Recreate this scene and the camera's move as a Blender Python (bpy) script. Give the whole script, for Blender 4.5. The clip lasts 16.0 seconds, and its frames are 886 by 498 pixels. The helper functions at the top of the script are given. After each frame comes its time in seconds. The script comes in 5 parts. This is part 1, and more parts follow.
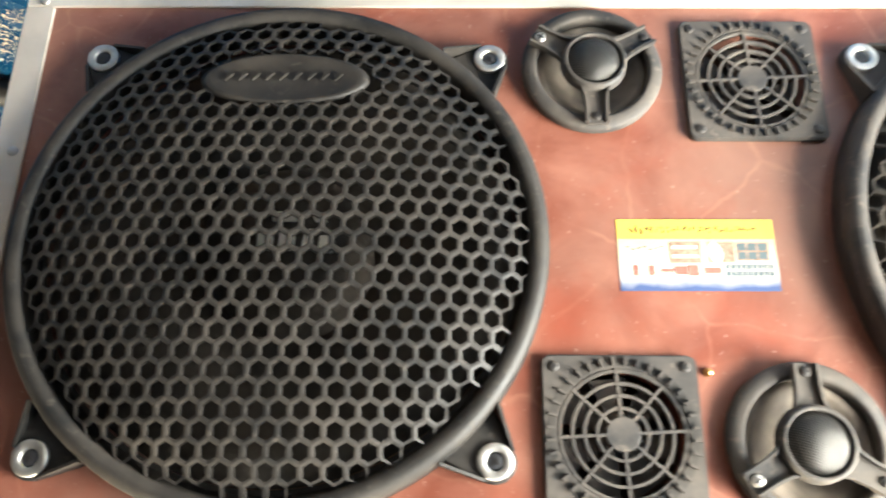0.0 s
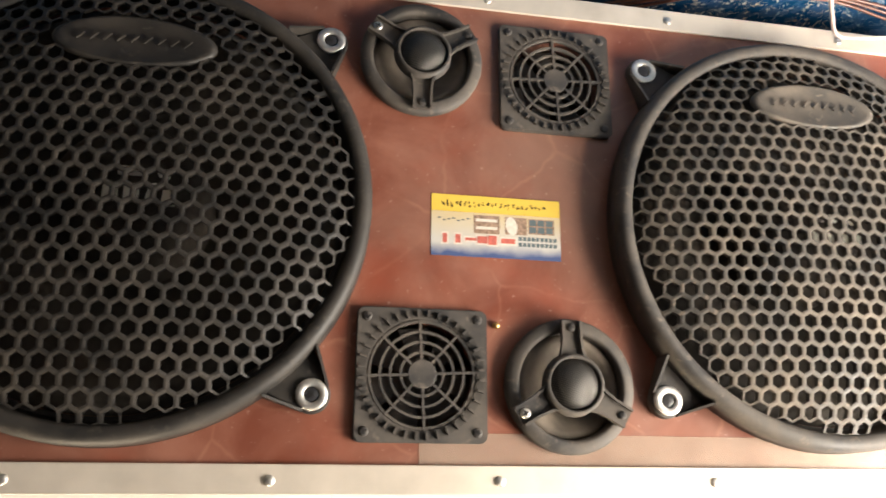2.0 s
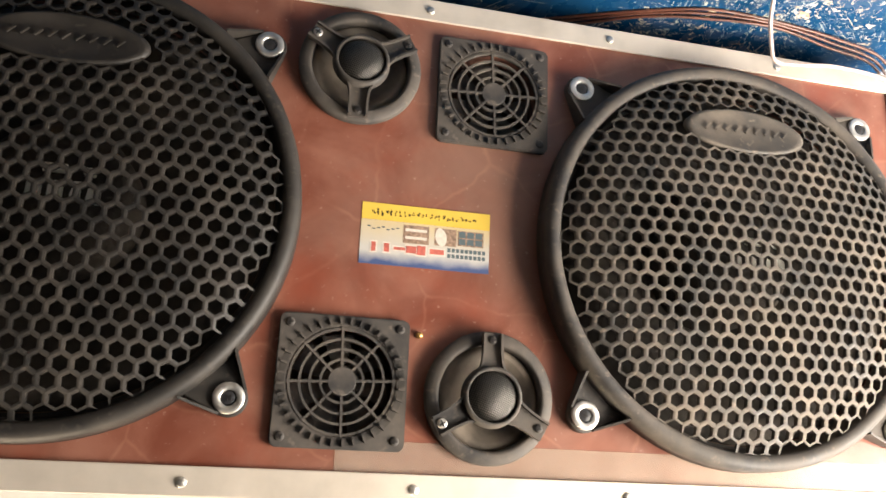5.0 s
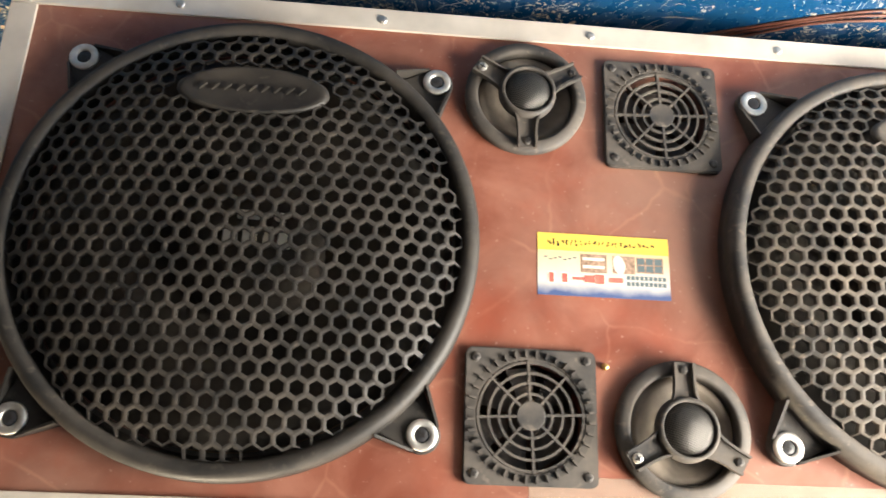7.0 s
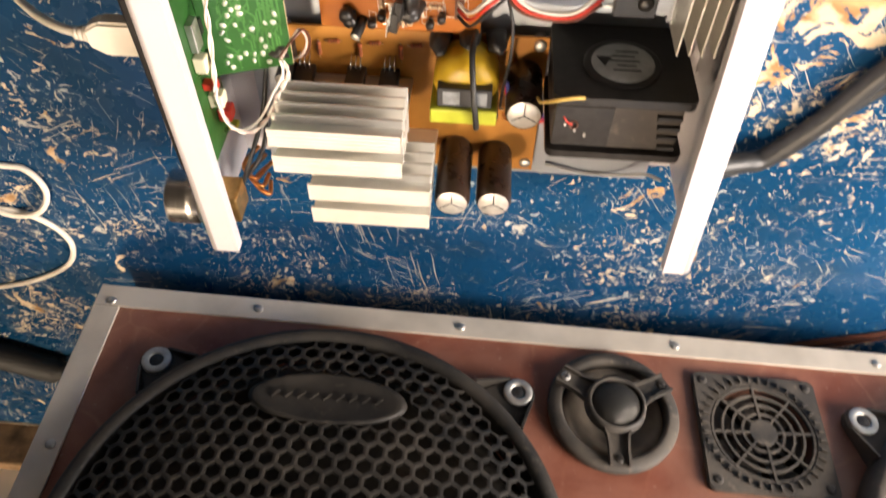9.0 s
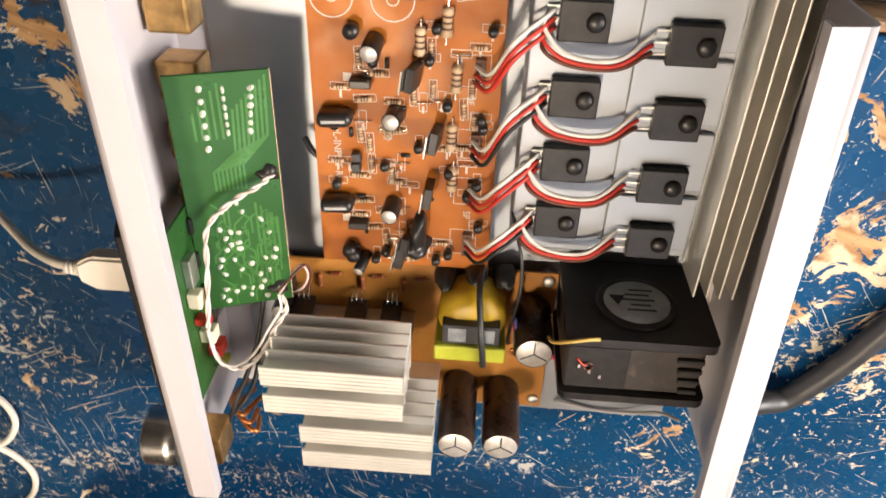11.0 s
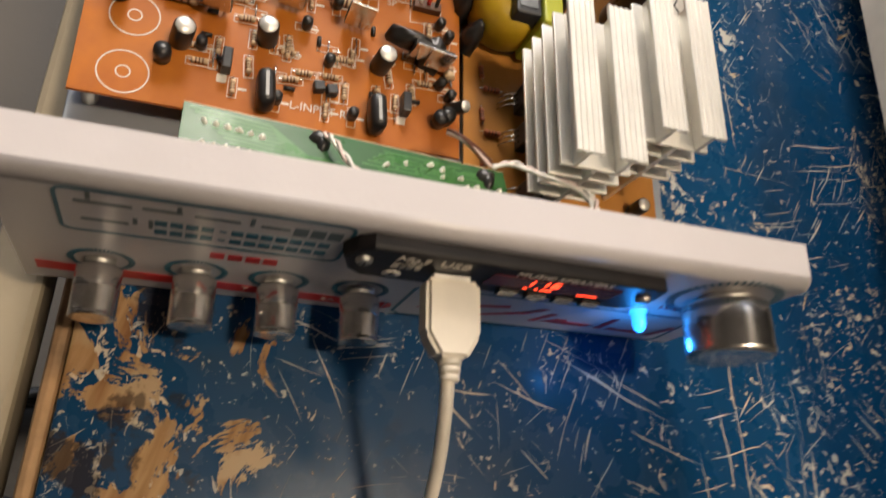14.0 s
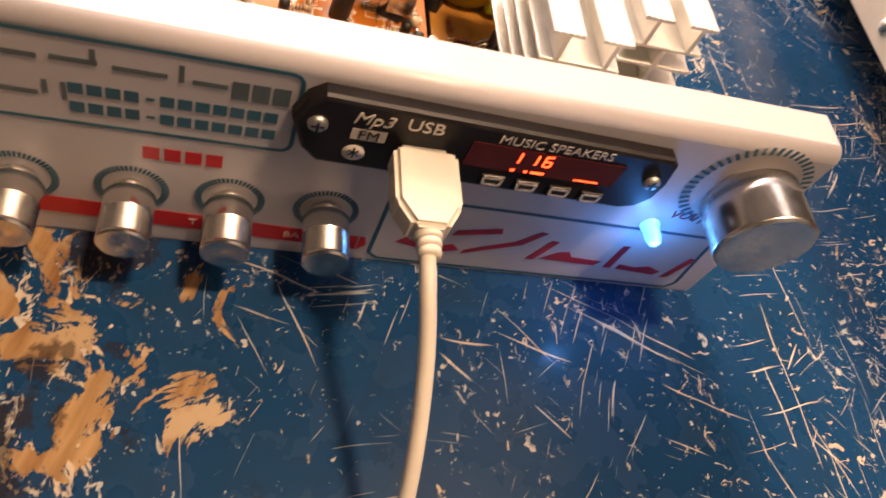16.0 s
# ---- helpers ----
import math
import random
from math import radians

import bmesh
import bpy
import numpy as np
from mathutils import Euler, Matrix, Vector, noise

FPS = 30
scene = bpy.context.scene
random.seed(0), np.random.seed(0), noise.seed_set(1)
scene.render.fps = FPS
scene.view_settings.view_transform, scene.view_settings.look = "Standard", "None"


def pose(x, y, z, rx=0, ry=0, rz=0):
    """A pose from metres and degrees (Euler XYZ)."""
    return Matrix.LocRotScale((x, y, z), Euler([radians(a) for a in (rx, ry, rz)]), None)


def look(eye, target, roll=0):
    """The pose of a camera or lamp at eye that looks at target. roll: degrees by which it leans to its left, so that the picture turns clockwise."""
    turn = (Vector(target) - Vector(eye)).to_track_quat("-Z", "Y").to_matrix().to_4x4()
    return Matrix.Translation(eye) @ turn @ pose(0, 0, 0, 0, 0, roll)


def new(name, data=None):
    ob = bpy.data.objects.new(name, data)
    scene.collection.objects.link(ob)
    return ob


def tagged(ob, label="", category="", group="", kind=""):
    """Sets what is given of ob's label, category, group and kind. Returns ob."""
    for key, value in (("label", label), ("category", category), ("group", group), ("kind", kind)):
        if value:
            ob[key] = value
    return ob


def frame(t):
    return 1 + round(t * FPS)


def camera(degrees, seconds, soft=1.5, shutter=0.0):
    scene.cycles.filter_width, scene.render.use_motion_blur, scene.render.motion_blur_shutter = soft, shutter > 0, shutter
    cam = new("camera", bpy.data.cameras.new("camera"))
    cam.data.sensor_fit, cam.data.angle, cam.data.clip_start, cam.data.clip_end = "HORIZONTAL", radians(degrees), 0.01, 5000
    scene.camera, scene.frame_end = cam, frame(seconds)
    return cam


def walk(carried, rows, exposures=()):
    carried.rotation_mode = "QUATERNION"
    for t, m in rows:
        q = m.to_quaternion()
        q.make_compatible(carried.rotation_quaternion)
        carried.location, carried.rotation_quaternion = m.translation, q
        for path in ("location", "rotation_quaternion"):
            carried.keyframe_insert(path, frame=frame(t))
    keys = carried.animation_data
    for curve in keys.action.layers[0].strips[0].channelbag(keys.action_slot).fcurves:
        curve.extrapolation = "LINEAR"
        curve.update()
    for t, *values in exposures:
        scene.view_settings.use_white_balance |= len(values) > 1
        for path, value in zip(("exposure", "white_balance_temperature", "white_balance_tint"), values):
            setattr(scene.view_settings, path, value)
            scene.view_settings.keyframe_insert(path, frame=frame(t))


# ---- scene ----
# camera and its walk
cam = camera(61.43, 16.0, soft=1.6, shutter=0.5)
PATH = [
    (0, 0.0965, -0.4090, 0.3564, -70.70, 0.45, 179.45),
    (0.5, 0.0816, -0.4306, 0.3624, -71.16, 0.80, -176.20),
    (1, 0.0860, -0.4469, 0.3732, -73.33, 0.18, -173.70),
    (1.5, 0.0870, -0.4611, 0.3744, -73.96, 0.13, -171.17),
    (2, 0.0773, -0.4724, 0.3734, -73.77, 0.45, -169.62),
    (2.5, 0.0667, -0.4820, 0.3714, -74.60, 0.12, -166.60),
    (3, 0.0597, -0.4885, 0.3723, -75.10, -0.04, -164.86),
    (3.2, 0.0546, -0.4892, 0.3708, -74.99, 0.27, -164.77),
    (5.3, 0.0431, -0.4863, 0.3630, -74.16, 2.51, -168.42),
    (5.5, 0.0518, -0.4843, 0.3626, -74.61, 2.61, -169.02),
    (6, 0.0605, -0.4849, 0.3629, -74.02, 2.77, -170.99),
    (6.5, 0.0747, -0.4809, 0.3605, -73.07, 2.78, -173.31),
    (7, 0.0974, -0.4748, 0.3610, -72.43, 2.02, -175.36),
    (7.5, 0.1084, -0.4737, 0.3573, -71.65, 1.75, -176.51),
    (8, 0.1162, -0.4656, 0.3573, -65.82, 1.85, -177.29),
    (8.5, 0.1211, -0.4542, 0.3460, -56.41, 2.80, -177.95),
    (9, 0.1305, -0.4516, 0.3337, -50.74, 4.05, -176.90),
    (9.5, 0.1334, -0.4490, 0.3220, -45.65, 5.44, -176.02),
    (10, 0.1346, -0.4490, 0.3156, -41.77, 5.57, -175.60),
    (10.2, 0.1360, -0.4491, 0.3113, -40.20, 5.30, -175.19),
    (12.3, 0.1530, -0.4074, 0.3038, -28.60, -2.74, 163.69),
    (12.5, 0.1778, -0.3856, 0.3107, -25.39, -10.52, 149.78),
    (13, 0.2414, -0.3467, 0.3142, -7.11, -19.73, 119.60),
    (13.5, 0.2941, -0.3369, 0.2981, 9.42, -24.77, 100.62),
    (14, 0.3453, -0.3224, 0.2651, 20.59, -20.43, 92.80),
    (14.5, 0.3714, -0.3134, 0.2425, 23.99, -18.64, 90.72),
    (15, 0.3794, -0.2989, 0.2147, 27.20, -17.63, 90.73),
    (15.5, 0.3894, -0.2969, 0.2083, 29.14, -17.12, 90.58),
    (16, 0.3959, -0.2932, 0.2077, 33.16, -17.62, 88.00),
]
walk(cam, [(t, pose(*p)) for t, *p in PATH],
     exposures=[(0, 2.0, 5900, 2), (0.6, 1.65, 6150, 5), (1.5, 0.8, 6500, 8), (3.2, 0.6, 6500, 10), (5.5, 0.7, 6500, 10), (7.0, 1.4, 6300, 7), (8.0, 1.4, 6500, 10), (9.0, 0.6, 6600, 13), (10.2, 0.4, 6450, 13), (12.3, 0.0, 6000, 11), (13.5, -0.15, 6250, 10), (14.5, 0.05, 6500, 10), (15.2, 0.45, 7300, 20), (16.0, 0.7, 7900, 28)])

# world and lights
world = bpy.data.worlds.new("room_world")
scene.world = world
world.use_nodes = True
wn = world.node_tree.nodes
sky = wn.new("ShaderNodeTexSky")
sky.sky_type, sky.sun_disc, sky.sun_elevation, sky.sun_rotation = "NISHITA", False, radians(63), radians(270)
world.node_tree.links.new(sky.outputs[0], wn["Background"].inputs[0])
wn["Background"].inputs[1].default_value = 0.15


def area(name, m, sx, sy, watts, colour):
    la = bpy.data.lights.new(name, "AREA")
    la.shape, la.size, la.size_y, la.energy, la.color = "RECTANGLE", sx, sy, watts, colour
    ob = new(name, la)
    ob.matrix_world = m
    return ob


# daylight through the window beside the box and the open shop front, sun on the street, and the lamp over the bench
area("window_daylight", look((-0.30, 0.42, 0.72), (-0.05, -0.5, 0.45)), 0.70, 1.0, 5, (1.0, 0.97, 0.92))
area("shopfront_daylight", look((-0.76, -0.32, 0.58), (-0.25, 0, 0.26)), 0.4, 0.55, 22, (1.0, 0.89, 0.76))
area("ceiling_lamp_light", look((0.48, 0.15, 1.9), (0.48, 0.15, 0)), 0.16, 0.17, 25, (1.0, 0.80, 0.57))
led_light = bpy.data.lights.new("blue_led_light", "POINT")
led_light.energy, led_light.color, led_light.shadow_soft_size = 0.018, (0.03, 0.30, 1.0), 0.002
led_ob = new("blue_led_light", led_light)
led_ob.matrix_world = pose(0.2735, -0.1640, 0.0390)
sun = bpy.data.lights.new("sun", "SUN")
sun.energy, sun.angle, sun.color = 3.2, radians(0.5), (1.0, 0.95, 0.87)
sun_ob = new("sun", sun)
sun_ob.matrix_world = look((-2.0, 0.0, 4.0), (0, 0, 0))


# ---- materials ----
def mat(name, base=(0.5, 0.5, 0.5), rough=0.5, metal=0.0, vary=0.15, scale=60.0, bump=0.05, bscale=400.0, spec=0.5, coat=0.0, emit=None, power=0.0, trans=0.0):
    m = bpy.data.materials.new(name)
    m.use_nodes = True
    nt = m.node_tree
    b = nt.nodes["Principled BSDF"]
    b.inputs["Roughness"].default_value = rough
    b.inputs["Metallic"].default_value = metal
    b.inputs["Specular IOR Level"].default_value = spec
    b.inputs["Coat Weight"].default_value = coat
    b.inputs["Transmission Weight"].default_value = trans
    b.inputs["Base Color"].default_value = (*base, 1)
    tc = nt.nodes.new("ShaderNodeTexCoord")
    if vary:
        n1 = nt.nodes.new("ShaderNodeTexNoise")
        n1.inputs["Scale"].default_value, n1.inputs["Detail"].default_value = scale, 6
        nt.links.new(tc.outputs["Object"], n1.inputs["Vector"])
        r = nt.nodes.new("ShaderNodeValToRGB")
        lo, hi = [max(c * (1 - vary * 1.6), 0) for c in base], [min(c * (1 + vary), 1) for c in base]
        r.color_ramp.elements[0].position, r.color_ramp.elements[1].position = 0.32, 0.68
        r.color_ramp.elements[0].color, r.color_ramp.elements[1].color = (*lo, 1), (*hi, 1)
        nt.links.new(n1.outputs["Fac"], r.inputs[0])
        nt.links.new(r.outputs[0], b.inputs["Base Color"])
        mr = nt.nodes.new("ShaderNodeMapRange")
        mr.inputs[3].default_value, mr.inputs[4].default_value = max(rough - 0.1, 0.02), min(rough + 0.12, 1)
        nt.links.new(n1.outputs["Fac"], mr.inputs[0])
        nt.links.new(mr.outputs[0], b.inputs["Roughness"])
    if bump:
        n2 = nt.nodes.new("ShaderNodeTexNoise")
        n2.inputs["Scale"].default_value, n2.inputs["Detail"].default_value = bscale, 4
        nt.links.new(tc.outputs["Object"], n2.inputs["Vector"])
        bp = nt.nodes.new("ShaderNodeBump")
        bp.inputs["Strength"].default_value, bp.inputs["Distance"].default_value = bump, 0.002
        nt.links.new(n2.outputs["Fac"], bp.inputs["Height"])
        nt.links.new(bp.outputs[0], b.inputs["Normal"])
    if emit:
        b.inputs["Emission Color"].default_value = (*emit, 1)
        b.inputs["Emission Strength"].default_value = power
    return m


class Nodes:
    """Short hand for building a node tree."""

    def __init__(self, m):
        self.nt = m.node_tree
        self.b = self.nt.nodes["Principled BSDF"]
        self.tc = self.nt.nodes.new("ShaderNodeTexCoord").outputs["Object"]

    def put(self, sock, v):
        if isinstance(v, bpy.types.NodeSocket):
            self.nt.links.new(v, sock)
        else:
            sock.default_value = v

    def mapping(self, rz=0.0, scale=(1, 1, 1), loc=(0, 0, 0), src=None):
        n = self.nt.nodes.new("ShaderNodeMapping")
        self.put(n.inputs[0], src or self.tc)
        n.inputs[1].default_value, n.inputs[2].default_value, n.inputs[3].default_value = loc, (0, 0, radians(rz)), scale
        return n.outputs[0]

    def noise(self, vec, scale, detail=5.0, rough=0.5, dist=0.0):
        n = self.nt.nodes.new("ShaderNodeTexNoise")
        self.put(n.inputs["Vector"], vec)
        n.inputs["Scale"].default_value, n.inputs["Detail"].default_value = scale, detail
        n.inputs["Roughness"].default_value, n.inputs["Distortion"].default_value = rough, dist
        return n.outputs["Fac"]

    def voronoi(self, vec, scale, feature="F1", out="Distance"):
        n = self.nt.nodes.new("ShaderNodeTexVoronoi")
        n.feature = feature
        self.put(n.inputs["Vector"], vec)
        n.inputs["Scale"].default_value = scale
        return n.outputs[out]

    def step(self, v, lo, hi, a=0.0, b=1.0):
        n = self.nt.nodes.new("ShaderNodeMapRange")
        self.put(n.inputs[0], v)
        for i, x in zip((1, 2, 3, 4), (lo, hi, a, b)):
            n.inputs[i].default_value = x
        return n.outputs[0]

    def math(self, op, a, b=0.0):
        n = self.nt.nodes.new("ShaderNodeMath")
        n.operation = op
        self.put(n.inputs[0], a)
        self.put(n.inputs[1], b)
        return n.outputs[0]

    def mix(self, f, a, b):
        n = self.nt.nodes.new("ShaderNodeMix")
        n.data_type = "RGBA"
        self.put(n.inputs[0], f)
        self.put(n.inputs[6], (*a, 1) if isinstance(a, tuple) else a)
        self.put(n.inputs[7], (*b, 1) if isinstance(b, tuple) else b)
        return n.outputs[2]

    def bump(self, h, strength, distance):
        n = self.nt.nodes.new("ShaderNodeBump")
        n.inputs["Strength"].default_value, n.inputs["Distance"].default_value = strength, distance
        self.put(n.inputs["Height"], h)
        self.nt.links.new(n.outputs[0], self.b.inputs["Normal"])


def table_paint():
    """Blue bench paint, scratched and chipped to primer and wood."""
    m = mat("bench_paint", vary=0, bump=0)
    k = Nodes(m)
    sx = k.nt.nodes.new("ShaderNodeSeparateXYZ")
    k.put(sx.inputs[0], k.tc)
    edge = k.step(sx.outputs[1], -0.22, -0.355, 0.0, 1.0)
    big = k.noise(k.tc, 5.0, 3)
    mid = k.noise(k.mapping(0, (1, 1, 1), (4.2, 1.3, 0)), 13, 4)
    blue = k.mix(k.step(k.noise(k.tc, 4, 4), 0.35, 0.7), (0.0043, 0.034, 0.086), (0.0064, 0.056, 0.146))
    blue = k.mix(k.math("MULTIPLY", k.step(k.noise(k.tc, 30, 6), 0.54, 0.75), 0.45), blue, (0.006, 0.026, 0.050))
    # flakes down to cream primer
    chips = k.math("ADD", k.noise(k.tc, 36, 9, 0.68, 0.9), k.step(big, 0.42, 0.70, -0.09, 0.055))
    chips = k.math("ADD", chips, k.math("MULTIPLY", edge, 0.085))
    for px, py, pr, up in ((0.370, -0.235, 0.090, 0.040), (0.330, -0.150, 0.080, 0.040), (0.292, -0.335, 0.060, 0.080), (0.273, -0.306, 0.026, 0.07), (0.314, -0.298, 0.018, 0.09), (0.331, -0.329, 0.018, 0.09), (0.300, -0.340, 0.100, 0.035), (0.455, 0.070, 0.080, 0.065), (-0.045, -0.240, 0.130, 0.120), (0.200, -0.062, 0.050, 0.055), (0.020, -0.110, 0.055, 0.055), (0.315, -0.300, 0.035, 0.04), (0.335, -0.210, 0.06, 0.03)):
        dn = k.nt.nodes.new("ShaderNodeVectorMath")
        dn.operation = "DISTANCE"
        k.put(dn.inputs[0], k.tc)
        dn.inputs[1].default_value = (px, py, 0.77)
        chips = k.math("ADD", chips, k.step(dn.outputs["Value"], 0.0, pr, up, 0.0))
    chip = k.step(chips, 0.600, 0.609)
    # small nicks of two sizes, in clusters
    nick = k.math("ADD", k.noise(k.mapping(0, (1, 1.5, 1), (1.9, 5.2, 0)), 105, 6, 0.68, 1.4), k.step(mid, 0.40, 0.64, -0.10, 0.035))
    nick = k.step(nick, 0.600, 0.612)
    fine = k.math("ADD", k.noise(k.mapping(0, (1.6, 1, 1), (6.9, 0.2, 0)), 210, 4, 0.6, 1.0), k.step(big, 0.38, 0.64, -0.06, 0.03))
    nick = k.math("MAXIMUM", nick, k.step(fine, 0.614, 0.630))
    # angular flakes a few millimetres across
    jag = k.nt.nodes.new("ShaderNodeVectorMath")
    jag.operation = "MULTIPLY_ADD"
    jn = k.nt.nodes.new("ShaderNodeTexNoise")
    jn.inputs["Scale"].default_value, jn.inputs["Detail"].default_value = 150.0, 5.0
    k.put(jn.inputs["Vector"], k.tc)
    k.put(jag.inputs[0], jn.outputs["Color"])
    jag.inputs[1].default_value = (0.020, 0.020, 0)
    k.put(jag.inputs[2], k.tc)
    for size, loc, hit in ((110, 0.0, 0.955), (210, 3.7, 0.915)):
        flat = k.mapping(0, (1, 1, 0), (loc, loc, 0), jag.outputs[0])
        tone = k.nt.nodes.new("ShaderNodeSeparateColor")
        k.put(tone.inputs[0], k.voronoi(flat, size, "F1", "Color"))
        pick = k.math("ADD", tone.outputs[0], k.step(mid, 0.38, 0.62, -0.16, 0.10))
        flake = k.math("MULTIPLY", k.step(pick, hit, hit + 0.02), k.step(k.voronoi(flat, size), 0.26, 0.31, 1.0, 0.0))
        nick = k.math("MAXIMUM", nick, flake)
    # knife scratches: thin, of many lengths and directions
    scr = None
    for i, (rz, ax, ay, th) in enumerate(((18, 900, 11, 0.685), (-37, 1150, 22, 0.685), (63, 980, 14, 0.69), (-72, 1250, 30, 0.685), (3, 1000, 8, 0.70), (41, 1300, 26, 0.69), (-14, 1100, 18, 0.69), (84, 950, 12, 0.695), (-55, 1400, 36, 0.685))):
        bent = k.nt.nodes.new("ShaderNodeVectorMath")
        bent.operation = "MULTIPLY_ADD"
        wob = k.nt.nodes.new("ShaderNodeTexNoise")
        wob.inputs["Scale"].default_value = 14.0
        k.put(wob.inputs["Vector"], k.tc)
        k.put(bent.inputs[0], wob.outputs["Color"])
        bent.inputs[1].default_value = (0.012, 0.012, 0)
        k.put(bent.inputs[2], k.tc)
        v = k.noise(k.mapping(0, (ax, ay, 1), (i * 3.1, i * 7.7, 0), k.mapping(rz, src=bent.outputs[0])), 1.0, 1.0, 0.5, 0.0)
        v = k.math("ADD", v, k.step(k.noise(k.mapping(0, (1, 1, 1), (i * 1.7, 0.4 * i, 0)), 10, 4), 0.42, 0.66, -0.14, 0.05))
        v = k.step(v, th + 0.040, th + 0.060)
        scr = v if scr is None else k.math("MAXIMUM", scr, v)
    grain = k.noise(k.mapping(0, (24, 190, 1), (0, 0, 0), k.mapping(14)), 1.0, 5)
    wood = k.mix(k.step(grain, 0.3, 0.7), (0.20, 0.095, 0.035), (0.46, 0.29, 0.14))
    cream = k.mix(k.step(k.math("ADD", k.noise(k.tc, 48, 6), k.math("MULTIPLY", edge, -0.07)), 0.43, 0.53), wood, k.mix(edge, (0.60, 0.48, 0.33), (0.36, 0.24, 0.13)))
    pale = k.mix(k.step(k.noise(k.tc, 33, 3), 0.4, 0.6), (0.46, 0.47, 0.44), (0.64, 0.51, 0.35))
    col = k.mix(k.math("MULTIPLY", scr, 0.88), blue, pale)
    col = k.mix(k.math("MULTIPLY", nick, 0.85), col, pale)
    col = k.mix(chip, col, cream)
    dirt = k.math("MULTIPLY", k.step(k.noise(k.mapping(0, (1, 1, 1), (8.1, 2.2, 0)), 34, 7, 0.62), 0.56, 0.60), k.math("MULTIPLY", edge, 0.85))
    col = k.mix(dirt, col, (0.022, 0.014, 0.010))
    k.put(k.b.inputs["Base Color"], col)
    k.b.inputs["Specular IOR Level"].default_value = 0.15
    bare = k.math("MAXIMUM", chip, k.math("MAXIMUM", nick, scr))
    k.put(k.b.inputs["Roughness"], k.math("ADD", k.step(bare, 0, 1, 0.25, 0.65), k.step(k.noise(k.tc, 60, 4), 0.3, 0.7, -0.07, 0.12)))
    k.bump(k.math("SUBTRACT", k.math("MULTIPLY", k.noise(k.tc, 120, 4), 0.3), bare), 0.4, 0.0006)
    return m


def marble_laminate():
    """Red-brown laminate with pale veins."""
    m = mat("red_laminate", vary=0, bump=0)
    k = Nodes(m)
    w = k.nt.nodes.new("ShaderNodeVectorMath")
    w.operation = "MULTIPLY_ADD"
    nz = k.nt.nodes.new("ShaderNodeTexNoise")
    nz.inputs["Scale"].default_value, nz.inputs["Detail"].default_value = 14, 4
    k.put(nz.inputs["Vector"], k.tc)
    k.put(w.inputs[0], nz.outputs["Color"])
    w.inputs[1].default_value = (0.035, 0.035, 0.035)
    k.put(w.inputs[2], k.tc)
    vec = w.outputs[0]
    base = k.mix(k.step(k.noise(k.tc, 17, 6, 0.55, 0.4), 0.36, 0.64), (0.155, 0.046, 0.027), (0.275, 0.116, 0.078))
    base = k.mix(k.math("MULTIPLY", k.step(k.noise(k.mapping(30), 6, 5), 0.46, 0.66), 0.70), base, (0.205, 0.120, 0.088))
    base = k.mix(k.math("MULTIPLY", k.step(k.noise(k.mapping(75, (1, 1, 1), (3.3, 0, 1.7)), 8, 6, 0.6), 0.54, 0.70), 0.7), base, (0.225, 0.048, 0.024))
    vein = k.step(k.voronoi(vec, 13, "DISTANCE_TO_EDGE"), 0.0, 0.022, 1.0, 0.0)
    vein = k.math("MULTIPLY", vein, k.step(k.noise(k.tc, 19, 3), 0.38, 0.60))
    base = k.mix(k.math("MULTIPLY", vein, 0.20), base, (0.50, 0.27, 0.17))
    base = k.mix(k.math("MULTIPLY", k.step(k.noise(k.tc, 240, 3), 0.66, 0.74), 0.35), base, (0.45, 0.33, 0.27))
    k.put(k.b.inputs["Base Color"], base)
    k.put(k.b.inputs["Roughness"], k.step(k.noise(k.tc, 38, 5), 0.3, 0.7, 0.28, 0.44))
    k.bump(k.noise(k.tc, 90, 3), 0.08, 0.001)
    return m


def aluminium(name, tint=(0.66, 0.64, 0.60), rough=0.38, axis=(1, 1, 300), relief=0.10, spread=1.0):
    m = mat(name, tint, rough, 1.0, vary=0, bump=0)
    k = Nodes(m)
    grain = k.noise(k.mapping(0, axis), 6.0, 4)
    stain = k.noise(k.tc, 22, 5)
    k.put(k.b.inputs["Base Color"], k.mix(k.step(stain, 0.4, 0.75), tint, tuple(c * 0.72 for c in tint)))
    k.put(k.b.inputs["Roughness"], k.math("ADD", k.step(grain, 0.3, 0.7, rough - 0.08 * spread, rough + 0.1 * spread), k.step(stain, 0.5, 0.8, 0.0, 0.15)))
    k.bump(grain, relief, 0.0006)
    return m


def dusty_plastic(name, base=(0.022, 0.021, 0.020), dust=0.35):
    """Black moulded plastic with dust lying on it."""
    m = mat(name, base, 0.45, vary=0, bump=0)
    k = Nodes(m)
    d = k.step(k.noise(k.tc, 26, 7, 0.62), 0.38, 0.75)
    d2 = k.step(k.noise(k.tc, 190, 4), 0.55, 0.72)
    f = k.math("MULTIPLY", k.math("MAXIMUM", d, d2), dust)
    k.put(k.b.inputs["Base Color"], k.mix(f, base, (0.20, 0.165, 0.13)))
    k.put(k.b.inputs["Roughness"], k.step(f, 0, 0.4, 0.50, 0.8))
    k.b.inputs["Specular IOR Level"].default_value = 0.34
    k.bump(k.noise(k.tc, 300, 3), 0.10, 0.0006)
    return m


